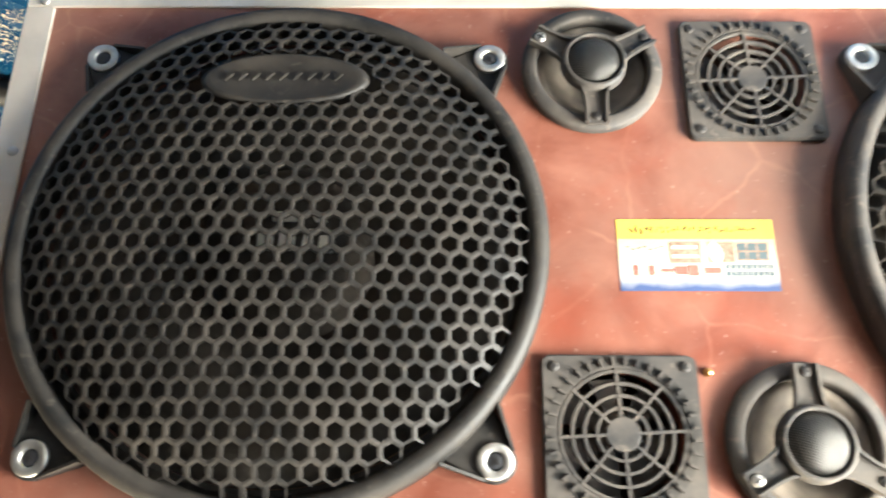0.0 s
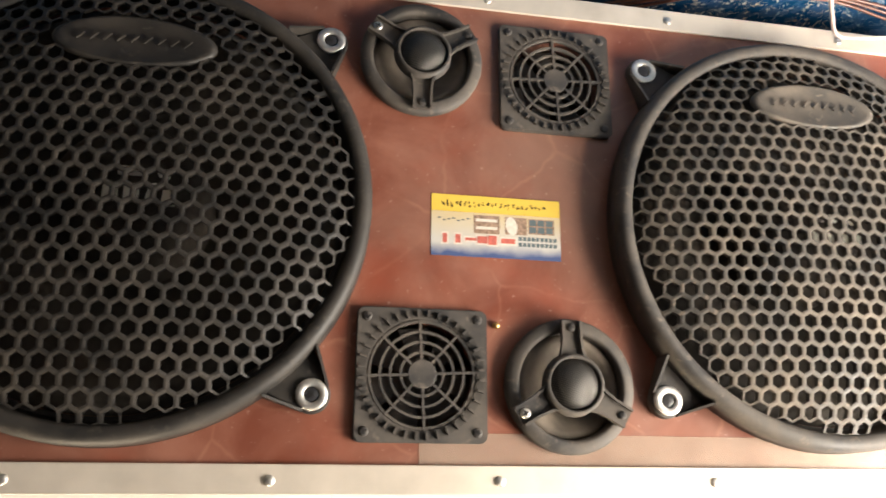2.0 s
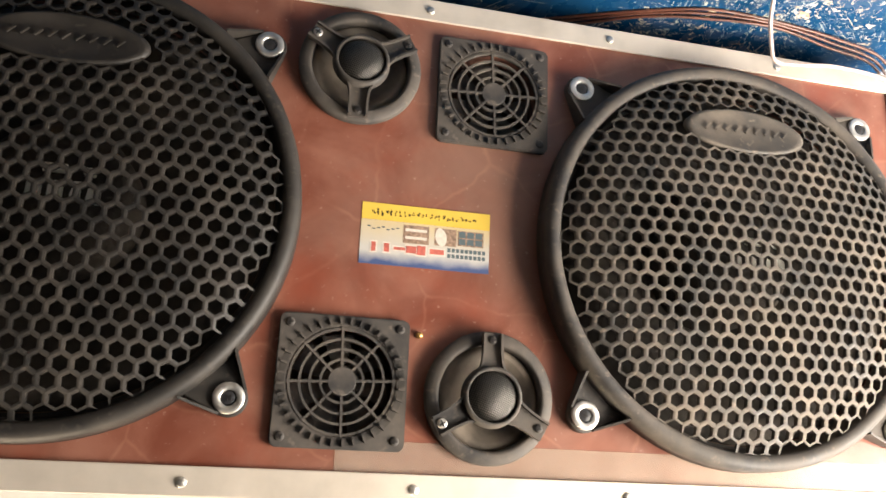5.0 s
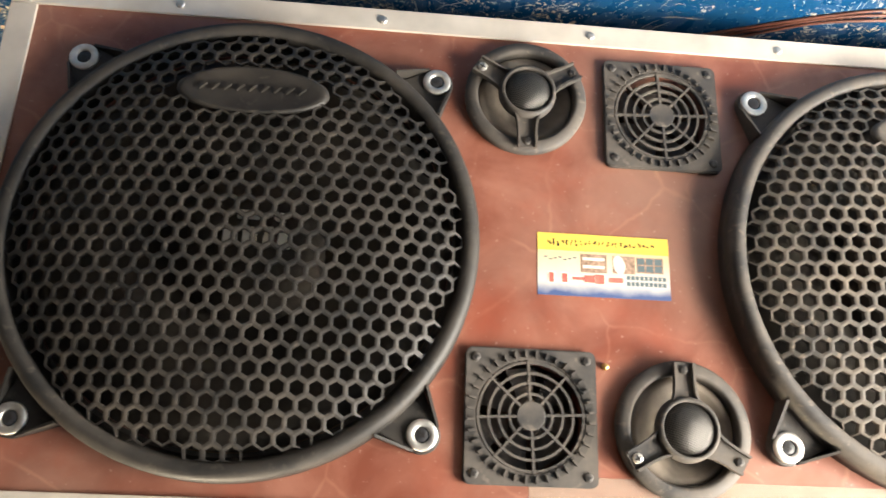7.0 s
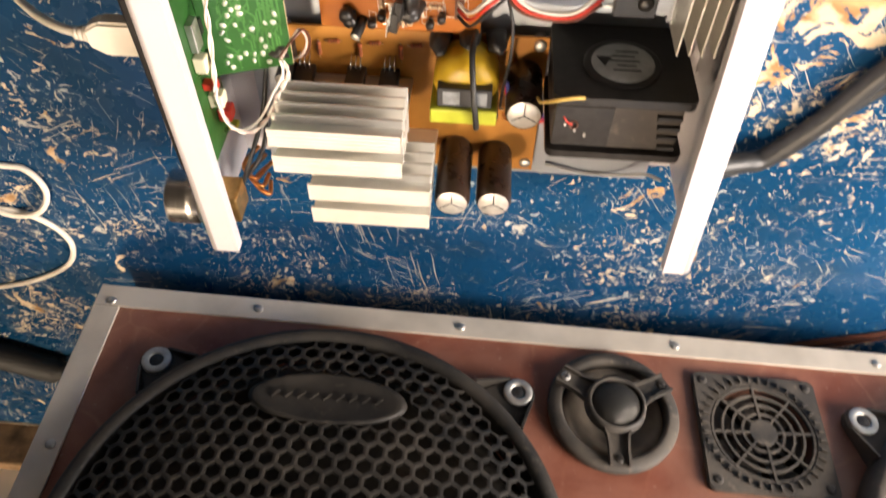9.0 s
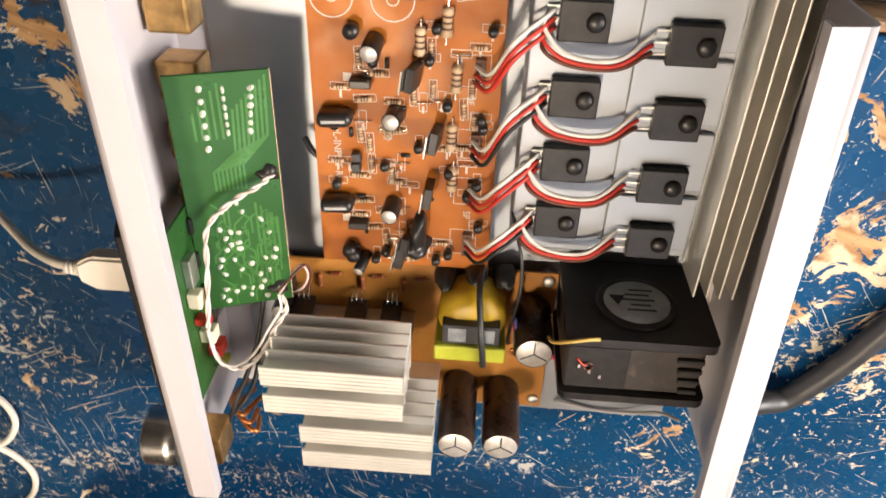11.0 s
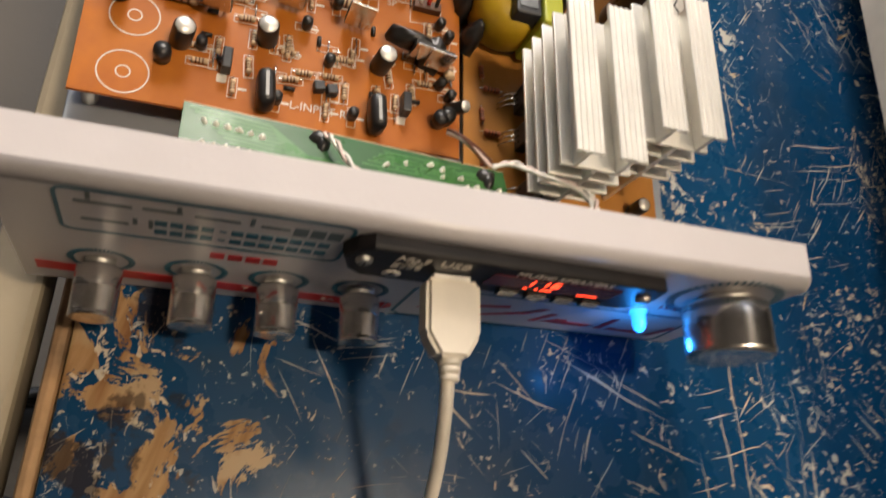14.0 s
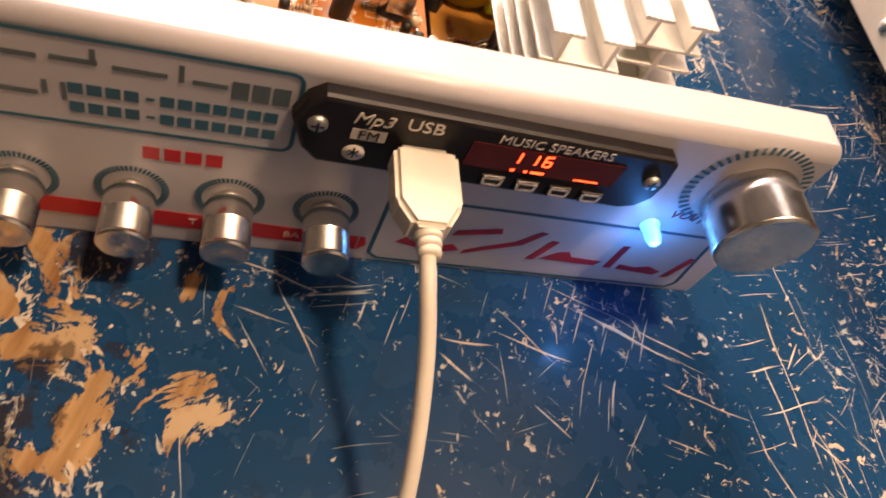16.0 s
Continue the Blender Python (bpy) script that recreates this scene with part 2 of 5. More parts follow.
def board(name, base, dark, rough=0.4):
    m = mat(name, base, rough, vary=0, bump=0)
    k = Nodes(m)
    c = k.mix(k.step(k.noise(k.tc, 45, 6), 0.35, 0.7), base, dark)
    k.b.inputs["Specular IOR Level"].default_value = 0.3
    k.put(k.b.inputs["Base Color"], c)
    k.put(k.b.inputs["Roughness"], k.step(k.noise(k.tc, 90, 4), 0.3, 0.7, rough - 0.08, rough + 0.15))
    return m


def wall_paint(name, base, stain):
    m = mat(name, base, 0.8, vary=0, bump=0)
    k = Nodes(m)
    c = k.mix(k.step(k.noise(k.tc, 3.5, 8, 0.65), 0.48, 0.72), base, stain)
    k.put(k.b.inputs["Base Color"], c)
    k.bump(k.noise(k.tc, 45, 6), 0.25, 0.003)
    return m


BENCH = table_paint()
LAMINATE = marble_laminate()
TRIM = aluminium("trim_aluminium", (0.72, 0.64, 0.54), 0.46, (300, 3, 300))
TRIM.node_tree.nodes["Principled BSDF"].inputs["Metallic"].default_value = 0.40
FINS = aluminium("heatsink_aluminium", (0.90, 0.87, 0.80), 0.45, (4, 300, 300))
FINS.node_tree.nodes["Principled BSDF"].inputs["Metallic"].default_value = 0.75
KNOB = aluminium("turned_aluminium", (0.78, 0.75, 0.71), 0.21, (6, 6, 420), 0.02, 0.3)
KNOB_B = KNOB.node_tree.nodes["Principled BSDF"]
KNOB_B.inputs["Anisotropic"].default_value = 0.75
TURNED = KNOB.node_tree.nodes.new("ShaderNodeTangent")
TURNED.direction_type, TURNED.axis = "RADIAL", "Z"
KNOB.node_tree.links.new(TURNED.outputs[0], KNOB_B.inputs["Tangent"])
PLASTIC = dusty_plastic("black_plastic")
# dust plus daylight fall-off put into the colour: first woofer darker, second paler
SHADEGRILL = dusty_plastic("shaded_grille_plastic", (0.012, 0.0113, 0.0106), 0.20)
LITGRILL = dusty_plastic("lit_dusty_grille_plastic", (0.048, 0.045, 0.041), 0.85)
SHADEFRAME = dusty_plastic("shaded_frame_plastic", (0.014, 0.0135, 0.013), 0.22)
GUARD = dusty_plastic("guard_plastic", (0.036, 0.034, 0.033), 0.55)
CONE = mat("paper_cone", (0.050, 0.040, 0.030), 0.8, vary=0.5, scale=14, bump=0.2)
STEEL = mat("zinc_steel", (0.66, 0.64, 0.60), 0.48, 1.0, vary=0.15, scale=120)
WHITEC = mat("white_powder_coat", (0.55, 0.52, 0.53), 0.34, vary=0.03, scale=20, bump=0.03)
BASEM = mat("base_sheet", (0.40, 0.43, 0.47), 0.50, 1.0, vary=0.06, scale=12, bump=0.02)
WOODEDGE = mat("worn_wood", (0.33, 0.20, 0.10), 0.7, vary=0.4, scale=45, bump=0.4, bscale=120)
PLY = mat("box_wood", (0.22, 0.13, 0.07), 0.7, vary=0.3, scale=30, bump=0.2)
DARKWOOD = mat("bench_under", (0.05, 0.035, 0.025), 0.8, vary=0.3, bump=0.2)
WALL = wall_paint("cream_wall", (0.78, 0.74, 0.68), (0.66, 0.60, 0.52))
# dark colour for unseen walls and ceiling, only to hold down fill light
LOWBOUNCE = wall_paint("low_bounce_wall", (0.11, 0.095, 0.08), (0.06, 0.05, 0.04))
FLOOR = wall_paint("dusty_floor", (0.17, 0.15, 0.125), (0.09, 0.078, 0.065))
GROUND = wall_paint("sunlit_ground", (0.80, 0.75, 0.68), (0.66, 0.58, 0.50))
RUBBER = mat("rubber", (0.02, 0.02, 0.02), 0.65, vary=0.2)
PCB = board("orange_board", (0.44, 0.138, 0.012), (0.34, 0.092, 0.008), 0.42)
PCBTAN = board("tan_board", (0.42, 0.185, 0.035), (0.31, 0.125, 0.02), 0.42)
PCBGREEN = board("green_board", (0.025, 0.094, 0.020), (0.018, 0.074, 0.015), 0.32)
TRACE = board("green_trace", (0.062, 0.180, 0.045), (0.048, 0.150, 0.034), 0.30)
SOLDER = mat("solder", (0.78, 0.76, 0.70), 0.22, 1.0, vary=0.1, scale=300)
JOINT = mat("dull_solder", (0.92, 0.90, 0.80), 0.30, 0.35, vary=0.12, scale=300)
CANTOP = mat("can_top_aluminium", (0.66, 0.63, 0.58), 0.40, 0.6, vary=0.08, scale=300, bump=0)
CORELABEL = mat("core_label", (0.20, 0.21, 0.22), 0.4, vary=0.2, scale=200)
BLACK = mat("component_black", (0.018, 0.016, 0.015), 0.35, vary=0.25, scale=200, bump=0.05)
BROWNCAP = mat("brown_sleeve", (0.035, 0.020, 0.014), 0.28, vary=0.25, scale=80, bump=0.02)
SILK = mat("white_print", (0.64, 0.58, 0.50), 0.6, vary=0.08, scale=300, bump=0)
TANRES = mat("resistor_body", (0.56, 0.40, 0.24), 0.5, vary=0.15, scale=200)
RESRED = mat("red_resistor_body", (0.38, 0.10, 0.035), 0.45, vary=0.15, scale=200)
BANDS = mat("resistor_band", (0.10, 0.04, 0.02), 0.5, vary=0.1)
COPPER = mat("copper_wire", (0.62, 0.26, 0.09), 0.3, 1.0, vary=0.2, scale=200)
YELLOW = mat("yellow_tape", (0.50, 0.32, 0.012), 0.4, vary=0.1, scale=80)
LIME = mat("lime_tape", (0.38, 0.40, 0.03), 0.35, vary=0.1, scale=80)
FERRITE = mat("ferrite", (0.024, 0.024, 0.027), 0.45, vary=0.2)
REDW = mat("red_wire", (0.55, 0.035, 0.02), 0.4, vary=0.12, scale=150, bump=0)
WHITEW = mat("white_wire", (0.74, 0.70, 0.64), 0.45, vary=0.08, scale=150, bump=0)
BLACKW = mat("black_wire", (0.02, 0.02, 0.02), 0.45, vary=0.2, scale=150, bump=0)
BLUEW = mat("blue_wire", (0.05, 0.06, 0.28), 0.45, vary=0.15, scale=150, bump=0)
MAGENTAW = mat("magenta_wire", (0.40, 0.02, 0.12), 0.45, vary=0.15, scale=150, bump=0)
YELLOWW = mat("yellow_wire", (0.62, 0.42, 0.10), 0.45, vary=0.1, bump=0)
PINKW = mat("pale_pink_wire", (0.70, 0.55, 0.50), 0.45, vary=0.1, bump=0)
CABLE = mat("white_cable", (0.72, 0.66, 0.56), 0.42, vary=0.1, scale=40, bump=0.02)
BROWNW = mat("brown_speaker_wire", (0.11, 0.038, 0.022), 0.4, vary=0.2, scale=100, bump=0)
PRINTBLUE = mat("teal_print", (0.02, 0.115, 0.17), 0.4, vary=0.06, bump=0)
PRINTRED = mat("red_print", (0.62, 0.025, 0.03), 0.4, vary=0.05, bump=0)
PRINTMAROON = mat("maroon_print", (0.46, 0.02, 0.045), 0.4, vary=0.05, bump=0)
PRINTGREY = mat("grey_print", (0.10, 0.13, 0.14), 0.4, vary=0.05, bump=0)
MODULE = mat("module_gloss", (0.014, 0.012, 0.013), 0.42, spec=0.25, vary=0.2, scale=60, bump=0.02)
SMOKED = mat("smoked_window", (0.11, 0.016, 0.012), 0.10, vary=0.1, bump=0)
SEGMENT = mat("lit_segment", (0.8, 0.05, 0.02), 0.4, vary=0, bump=0, emit=(1.0, 0.06, 0.015), power=5.0)
LEDBLUE = mat("lit_blue_led", (0.2, 0.6, 0.9), 0.15, vary=0, bump=0, emit=(0.02, 0.27, 1.0), power=3.0)
STICKRED = mat("faded_red_print", (0.50, 0.13, 0.10), 0.4, vary=0.15, scale=300, bump=0)
CAPWHITE = mat("silver_foil_print", (0.80, 0.77, 0.68), 0.35, vary=0.05, bump=0)
STICKY = mat("yellow_paper", (0.66, 0.46, 0.07), 0.4, vary=0.04, bump=0)
DULLTAN = mat("picture_tan", (0.30, 0.20, 0.14), 0.5, vary=0.3, scale=400, bump=0)
PAPERWHITE = mat("paper_white", (0.62, 0.56, 0.48), 0.45, vary=0.08, scale=300, bump=0)
INK = mat("black_ink", (0.03, 0.025, 0.01), 0.5, vary=0, bump=0)
PLANK = wall_paint("cream_plank", (0.33, 0.28, 0.20), (0.19, 0.14, 0.09))
GREYB = mat("grey_board", (0.42, 0.42, 0.41), 0.6, vary=0.1, scale=8)
LABELG = mat("silver_label", (0.50, 0.53, 0.53), 0.4, vary=0.1, scale=200, bump=0)
IVORY = mat("ivory_nylon", (0.76, 0.68, 0.48), 0.45, vary=0.06, bump=0)
TEALC = mat("teal_part", (0.02, 0.25, 0.24), 0.4, vary=0.1, bump=0)
TAPE = mat("clear_tape", (0.52, 0.42, 0.33), 0.22, vary=0.12, scale=30, bump=0.04, bscale=60)
TAPE.node_tree.nodes["Principled BSDF"].inputs["Alpha"].default_value = 0.26
FANGREY = dusty_plastic("fan_plastic", (0.040, 0.034, 0.030), 0.30)
COPPERM = mat("pot_brass", (0.62, 0.38, 0.14), 0.35, 0.9, vary=0.2, scale=150)


def sticker_sky():
    """Printed paper that runs from cream through pale blue to deep blue."""
    m = mat("sticker_print", vary=0, bump=0, rough=0.35)
    k = Nodes(m)
    sx = k.nt.nodes.new("ShaderNodeSeparateXYZ")
    k.put(sx.inputs[0], k.tc)
    y = k.math("ADD", sx.outputs[1], k.math("MULTIPLY", k.math("SUBTRACT", k.noise(k.tc, 70, 3), 0.5), 0.008))
    c = k.mix(k.step(y, -0.008, 0.010), (0.54, 0.43, 0.25), (0.50, 0.48, 0.44))
    c = k.mix(k.step(y, 0.0125, 0.0200), c, (0.06, 0.09, 0.20))
    k.put(k.b.inputs["Base Color"], c)
    return m


STICKER = sticker_sky()


# ---- building helpers ----
def part(name, bm, material, parent, label="", m=None):
    """Links a bmesh (or a mesh) as one object under parent."""
    if isinstance(bm, bmesh.types.BMesh):
        me = bpy.data.meshes.new(name)
        bm.to_mesh(me)
        bm.free()
    else:
        me = bm
    if not me.materials:
        me.materials.append(material)
    ob = new(name, me)
    ob.parent = parent
    if m is not None:
        ob.matrix_basis = m
    if label:
        tagged(ob, label)
    return ob


def thing(name, m, label, category, group="", kind=""):
    ob = new(name)
    ob.empty_display_size = 0.02
    ob.matrix_basis = m
    return tagged(ob, label, category, group, kind)


def smooth(bm, on=True):
    for f in bm.faces:
        f.smooth = on
    return bm


def box(x0, x1, y0, y1, z0, z1, bevel=0.0, seg=2, bm=None):
    own = bmesh.new()
    bmesh.ops.create_cube(own, size=1)
    bmesh.ops.scale(own, vec=(x1 - x0, y1 - y0, z1 - z0), verts=own.verts)
    bmesh.ops.translate(own, vec=((x0 + x1) / 2, (y0 + y1) / 2, (z0 + z1) / 2), verts=own.verts)
    if bevel:
        bmesh.ops.bevel(own, geom=own.edges[:], offset=bevel, segments=seg, affect="EDGES", profile=0.5)
    return merge(bm, own)


def merge(bm, own, m=None):
    """Adds own to bm (moved by m) and frees it."""
    if m is not None:
        own.transform(m)
    if bm is None:
        return own
    me = bpy.data.meshes.new("tmp")
    own.to_mesh(me)
    own.free()
    bm.from_mesh(me)
    bpy.data.meshes.remove(me)
    return bm


def lathe(profile, seg=48, bm=None, m=None, cap=True):
    """Turns a profile of (radius, z) round z."""
    own = bmesh.new()
    rings = []
    for r, z in profile:
        if r < 1e-6:
            rings.append([own.verts.new((0, 0, z))])
        else:
            rings.append([own.verts.new((r * math.cos(2 * math.pi * i / seg), r * math.sin(2 * math.pi * i / seg), z)) for i in range(seg)])
    for a, b in zip(rings, rings[1:]):
        for i in range(seg):
            j = (i + 1) % seg
            if len(a) == 1 and len(b) == 1:
                continue
            if len(a) == 1:
                own.faces.new((a[0], b[i], b[j]))
            elif len(b) == 1:
                own.faces.new((a[i], a[j], b[0]))
            else:
                own.faces.new((a[i], a[j], b[j], b[i]))
    bmesh.ops.recalc_face_normals(own, faces=own.faces)
    return merge(bm, smooth(own), m)


def prism(poly, z0, z1, bm=None, m=None, bevel=0.0):
    """A flat polygon given thickness from z0 to z1."""
    own = bmesh.new()
    vs = [own.verts.new((x, y, z0)) for x, y in poly]
    f = own.faces.new(vs)
    r = bmesh.ops.extrude_face_region(own, geom=[f])
    bmesh.ops.translate(own, vec=(0, 0, z1 - z0), verts=[v for v in r["geom"] if isinstance(v, bmesh.types.BMVert)])
    bmesh.ops.recalc_face_normals(own, faces=own.faces)
    if bevel:
        top = [e for e in own.edges if all(abs(v.co.z - z1) < 1e-7 for v in e.verts)]
        bmesh.ops.bevel(own, geom=top, offset=bevel, segments=2, affect="EDGES", profile=0.5)
    return merge(bm, own, m)


def rounded(w, h, r, n=5, cx=0.0, cy=0.0):
    pts = []
    for sx, sy, a0 in ((1, 1, 0), (-1, 1, 90), (-1, -1, 180), (1, -1, 270)):
        for i in range(n + 1):
            a = radians(a0 + 90 * i / n)
            pts.append((cx + sx * (w / 2 - r) + r * math.cos(a), cy + sy * (h / 2 - r) + r * math.sin(a)))
    return pts


def circle(r, n=32, cx=0.0, cy=0.0, a0=0.0):
    return [(cx + r * math.cos(a0 + 2 * math.pi * i / n), cy + r * math.sin(a0 + 2 * math.pi * i / n)) for i in range(n)]


def plate_with_holes(outer, holes, z0, z1):
    """A sheet with openings that go through it."""
    bm = bmesh.new()
    edges = []
    for loop in (outer, *holes):
        vs = [bm.verts.new((x, y, z0)) for x, y in loop]
        edges += [bm.edges.new((vs[i], vs[(i + 1) % len(vs)])) for i in range(len(vs))]
    bmesh.ops.triangle_fill(bm, edges=edges, use_beauty=True)
    r = bmesh.ops.extrude_face_region(bm, geom=bm.faces[:])
    bmesh.ops.translate(bm, vec=(0, 0, z1 - z0), verts=[v for v in r["geom"] if isinstance(v, bmesh.types.BMVert)])
    bmesh.ops.recalc_face_normals(bm, faces=bm.faces)
    return bm


def ring(r0, r1, z0, z1, seg=48, bm=None, m=None, b=0.0):
    p = [(r0, z0), (r1, z0), (r1, z1 - b), (r1 - b, z1), (r0 + b, z1), (r0, z1 - b), (r0, z0)]
    return lathe(p, seg, bm, m)


def spline(pts, n=8):
    """A smooth run of points through the given ones."""
    P = [Vector(p) for p in pts]
    P = [2 * P[0] - P[1]] + P + [2 * P[-1] - P[-2]]
    out = []
    for i in range(1, len(P) - 2):
        a, b, c, d = P[i - 1:i + 3]
        for k in range(n):
            t = k / n
            out.append(0.5 * (2 * b + (c - a) * t + (2 * a - 5 * b + 4 * c - d) * t * t + (3 * b - a - 3 * c + d) * t ** 3))
    return out + [P[-2]]


def tube(pts, r, seg=8, n=8, bm=None, raw=False):
    """A round cable through the points."""
    run = [Vector(p) for p in pts] if raw else spline(pts, n)
    own = bmesh.new()
    up, rings = Vector((0.13, 0.27, 0.95)), []
    for i, p in enumerate(run):
        d = (run[min(i + 1, len(run) - 1)] - run[max(i - 1, 0)]).normalized()
        a = d.cross(up)
        a = a.normalized() if a.length > 1e-4 else d.orthogonal().normalized()
        c = d.cross(a)
        up = -c if c.dot(up) < 0 else c
        rr = r[i * (len(r) - 1) // max(len(run) - 1, 1)] if isinstance(r, (list, tuple)) else r
        rings.append([own.verts.new(p + rr * (math.cos(2 * math.pi * k / seg) * a + math.sin(2 * math.pi * k / seg) * up)) for k in range(seg)])
    for A, B in zip(rings, rings[1:]):
        for k in range(seg):
            own.faces.new((A[k], A[(k + 1) % seg], B[(k + 1) % seg], B[k]))
    own.faces.new(rings[0][::-1])
    own.faces.new(rings[-1])
    bmesh.ops.recalc_face_normals(own, faces=own.faces)
    return merge(bm, smooth(own))


def bar(p, q, w, z0, z1, bm=None):
    """A straight strip from p to q in the xy plane."""
    (ax, ay), (bx, by) = p, q
    dx, dy = bx - ax, by - ay
    n = math.hypot(dx, dy)
    ox, oy = -dy / n * w / 2, dx / n * w / 2
    return prism([(ax + ox, ay + oy), (ax - ox, ay - oy), (bx - ox, by - oy), (bx + ox, by + oy)], z0, z1, bm)


def lettering(body, size, depth=0.0001, shear=0.0):
    """A mesh of words in the built-in font, centred."""
    cu = bpy.data.curves.new("words", "FONT")
    cu.body, cu.size, cu.extrude, cu.align_x, cu.align_y, cu.resolution_u, cu.shear = body, size, depth, "CENTER", "CENTER", 3, shear
    ob = new("words", cu)
    dg = bpy.context.evaluated_depsgraph_get()
    me = bpy.data.meshes.new_from_object(ob.evaluated_get(dg))
    bpy.data.objects.remove(ob)
    bpy.data.curves.remove(cu)
    me.materials.clear()
    return me


def screw_head(r, h, bm=None, m=None):
    """A round head with a cross slot."""
    own = lathe([(r, 0), (r, h * 0.5), (r * 0.75, h), (0, h)], 14)
    return merge(bm, own, m)


def slot(r, z, m=None, bm=None):
    own = box(-r * 0.65, r * 0.65, -r * 0.14, r * 0.14, z, z + r * 0.06)
    own = box(-r * 0.14, r * 0.14, -r * 0.65, r * 0.65, z, z + r * 0.08, bm=own)
    return merge(bm, own, m)


def screw(parent, x, y, z, r=0.003, h=0.0015, material=None, turn=0, name="screw", label=""):
    s = part(name, screw_head(r, h), material or PLASTIC, parent, label, pose(x, y, z, 0, 0, turn))
    part("cross_slot", slot(r, h), BLACK, s)
    return s


FACE = pose(0, 0, 0, 90, 0, 0)  # local x along the box, y up, z out of its front

# ---- the room ----
def slab(name, x0, x1, y0, y1, z0, z1, material, label, category, bevel=0.0):
    return tagged(part(name, box(x0, x1, y0, y1, z0, z1, bevel), material, None), label, category, kind="structure")


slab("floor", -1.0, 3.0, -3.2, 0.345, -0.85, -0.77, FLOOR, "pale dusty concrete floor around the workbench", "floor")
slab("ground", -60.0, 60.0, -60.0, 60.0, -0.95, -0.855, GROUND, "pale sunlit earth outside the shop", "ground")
slab("wall_north", 0.046, 3.0, 0.345, 0.50, -0.77, 2.6, WALL, "cream painted wall behind the workbench", "wall")
slab("wall_lintel", -0.70, 0.046, 0.345, 0.50, 1.26, 2.6, WALL, "cream painted wall over the open window", "wall")
slab("wall_sill", -0.70, 0.046, 0.345, 0.50, -0.77, 0.0, WALL, "cream painted wall under the open window", "wall")
# out of view: added walls and ceiling, kept dark so little light bounces back
slab("wall_east", 3.0, 3.15, -3.2, 1.2, -0.77, 2.6, LOWBOUNCE, "unseen shop wall, coloured dark to cut bounced light", "wall")
slab("wall_south", -2.6, 3.0, -3.35, -3.2, -0.77, 2.6, LOWBOUNCE, "unseen shop wall, coloured dark to cut bounced light", "wall")
slab("ceiling", -2.6, 3.15, -3.35, 0.50, 2.6, 2.72, LOWBOUNCE, "unseen shop ceiling, coloured dark to cut bounced light", "ceiling")
slab("baseboard", 0.05, 3.0, 0.325, 0.343, 0.0, 0.045, WOODEDGE, "worn brown wooden strip along the wall", "trim", 0.002)

# ---- the workbench ----
bench = thing("workbench", pose(0, 0, -0.77), "scratched and chipped blue painted wooden workbench", "workbench")
part("tabletop", box(-0.475, 1.3, -0.356, 0.322, 0.745, 0.77, 0.0015), BENCH, bench, "blue paint worn through to cream primer and wood")
part("edge_strip", box(-0.475, 1.3, -0.3620, -0.3565, 0.74, 0.7695, 0.003), WOODEDGE, bench, "bare worn brown wooden front edge")
part("back_strip", box(-0.47, 1.3, 0.3225, 0.3245, 0.742, 0.771, 0.0005), PLANK, bench)
for x in (-0.42, 1.22):
    for y in (-0.31, 0.27):
        part("leg", box(x - 0.03, x + 0.03, y - 0.03, y + 0.03, 0.0, 0.745, 0.004), DARKWOOD, bench)
part("apron", box(-0.42, 1.22, -0.335, -0.315, 0.63, 0.745, 0.002), DARKWOOD, bench)

stool = thing("wooden_rail", pose(0, 0, -0.77), "narrow cream painted wooden rail along the workbench", "rail")
part("plank", box(-0.2, 1.1, -0.389, -0.3705, 0.725, 0.752, 0.003), PLANK, stool)
for x in (-0.1, 1.0):
    part("leg", box(x - 0.02, x + 0.02, -0.388, -0.3715, 0.0, 0.725, 0.003), DARKWOOD, stool)

# ---- the loudspeaker box ----
X0, X1, Z0, Z1, DEEP = -0.456, 0.376, 0.029, 0.3905, 0.30
WOOFERS = ((0.1948, 0.2110), (-0.2797, 0.2095))
VENTS = ((-0.0903, 0.1010), (0.0053, 0.3178))
MIDS = ((0.0092, 0.0945, 0), (-0.0920, 0.3226, 180))

cabinet = thing("loudspeaker_box", pose(0, 0, 0), "red-brown marbled loudspeaker box with aluminium edging, standing on the workbench", "loudspeaker")
holes = [circle(0.1365, 64, x, z) for x, z in WOOFERS] + [circle(0.0345, 32, x, z) for x, z in VENTS] + [circle(0.0363, 32, x, z) for x, z, _ in MIDS]
outer = [(X0 + 0.002, Z0 + 0.002), (X1 - 0.002, Z0 + 0.002), (X1 - 0.002, Z1 - 0.002), (X0 + 0.002, Z1 - 0.002)]
part("front_panel", plate_with_holes(outer, holes, -0.014, 0.0), LAMINATE, cabinet, "red-brown laminate with pale marble veins", FACE)
part("top_panel", box(X0 + 0.002, X1 - 0.002, 0.0145, DEEP, Z1 - 0.016, Z1 - 0.002), LAMINATE, cabinet)
part("bottom_panel", box(X0 + 0.002, X1 - 0.002, 0.0145, DEEP, Z0 + 0.002, Z0 + 0.016), PLY, cabinet)
part("side_panel", box(X0 + 0.002, X0 + 0.016, 0.0145, DEEP, Z0 + 0.0165, Z1 - 0.0165), LAMINATE, cabinet)
part("side_panel", box(X1 - 0.016, X1 - 0.002, 0.0145, DEEP, Z0 + 0.0165, Z1 - 0.0165), LAMINATE, cabinet)
part("back_panel", box(X0 + 0.0165, X1 - 0.0165, DEEP - 0.014, DEEP - 0.001, Z0 + 0.0165, Z1 - 0.0165), PLY, cabinet)
T = 0.0175
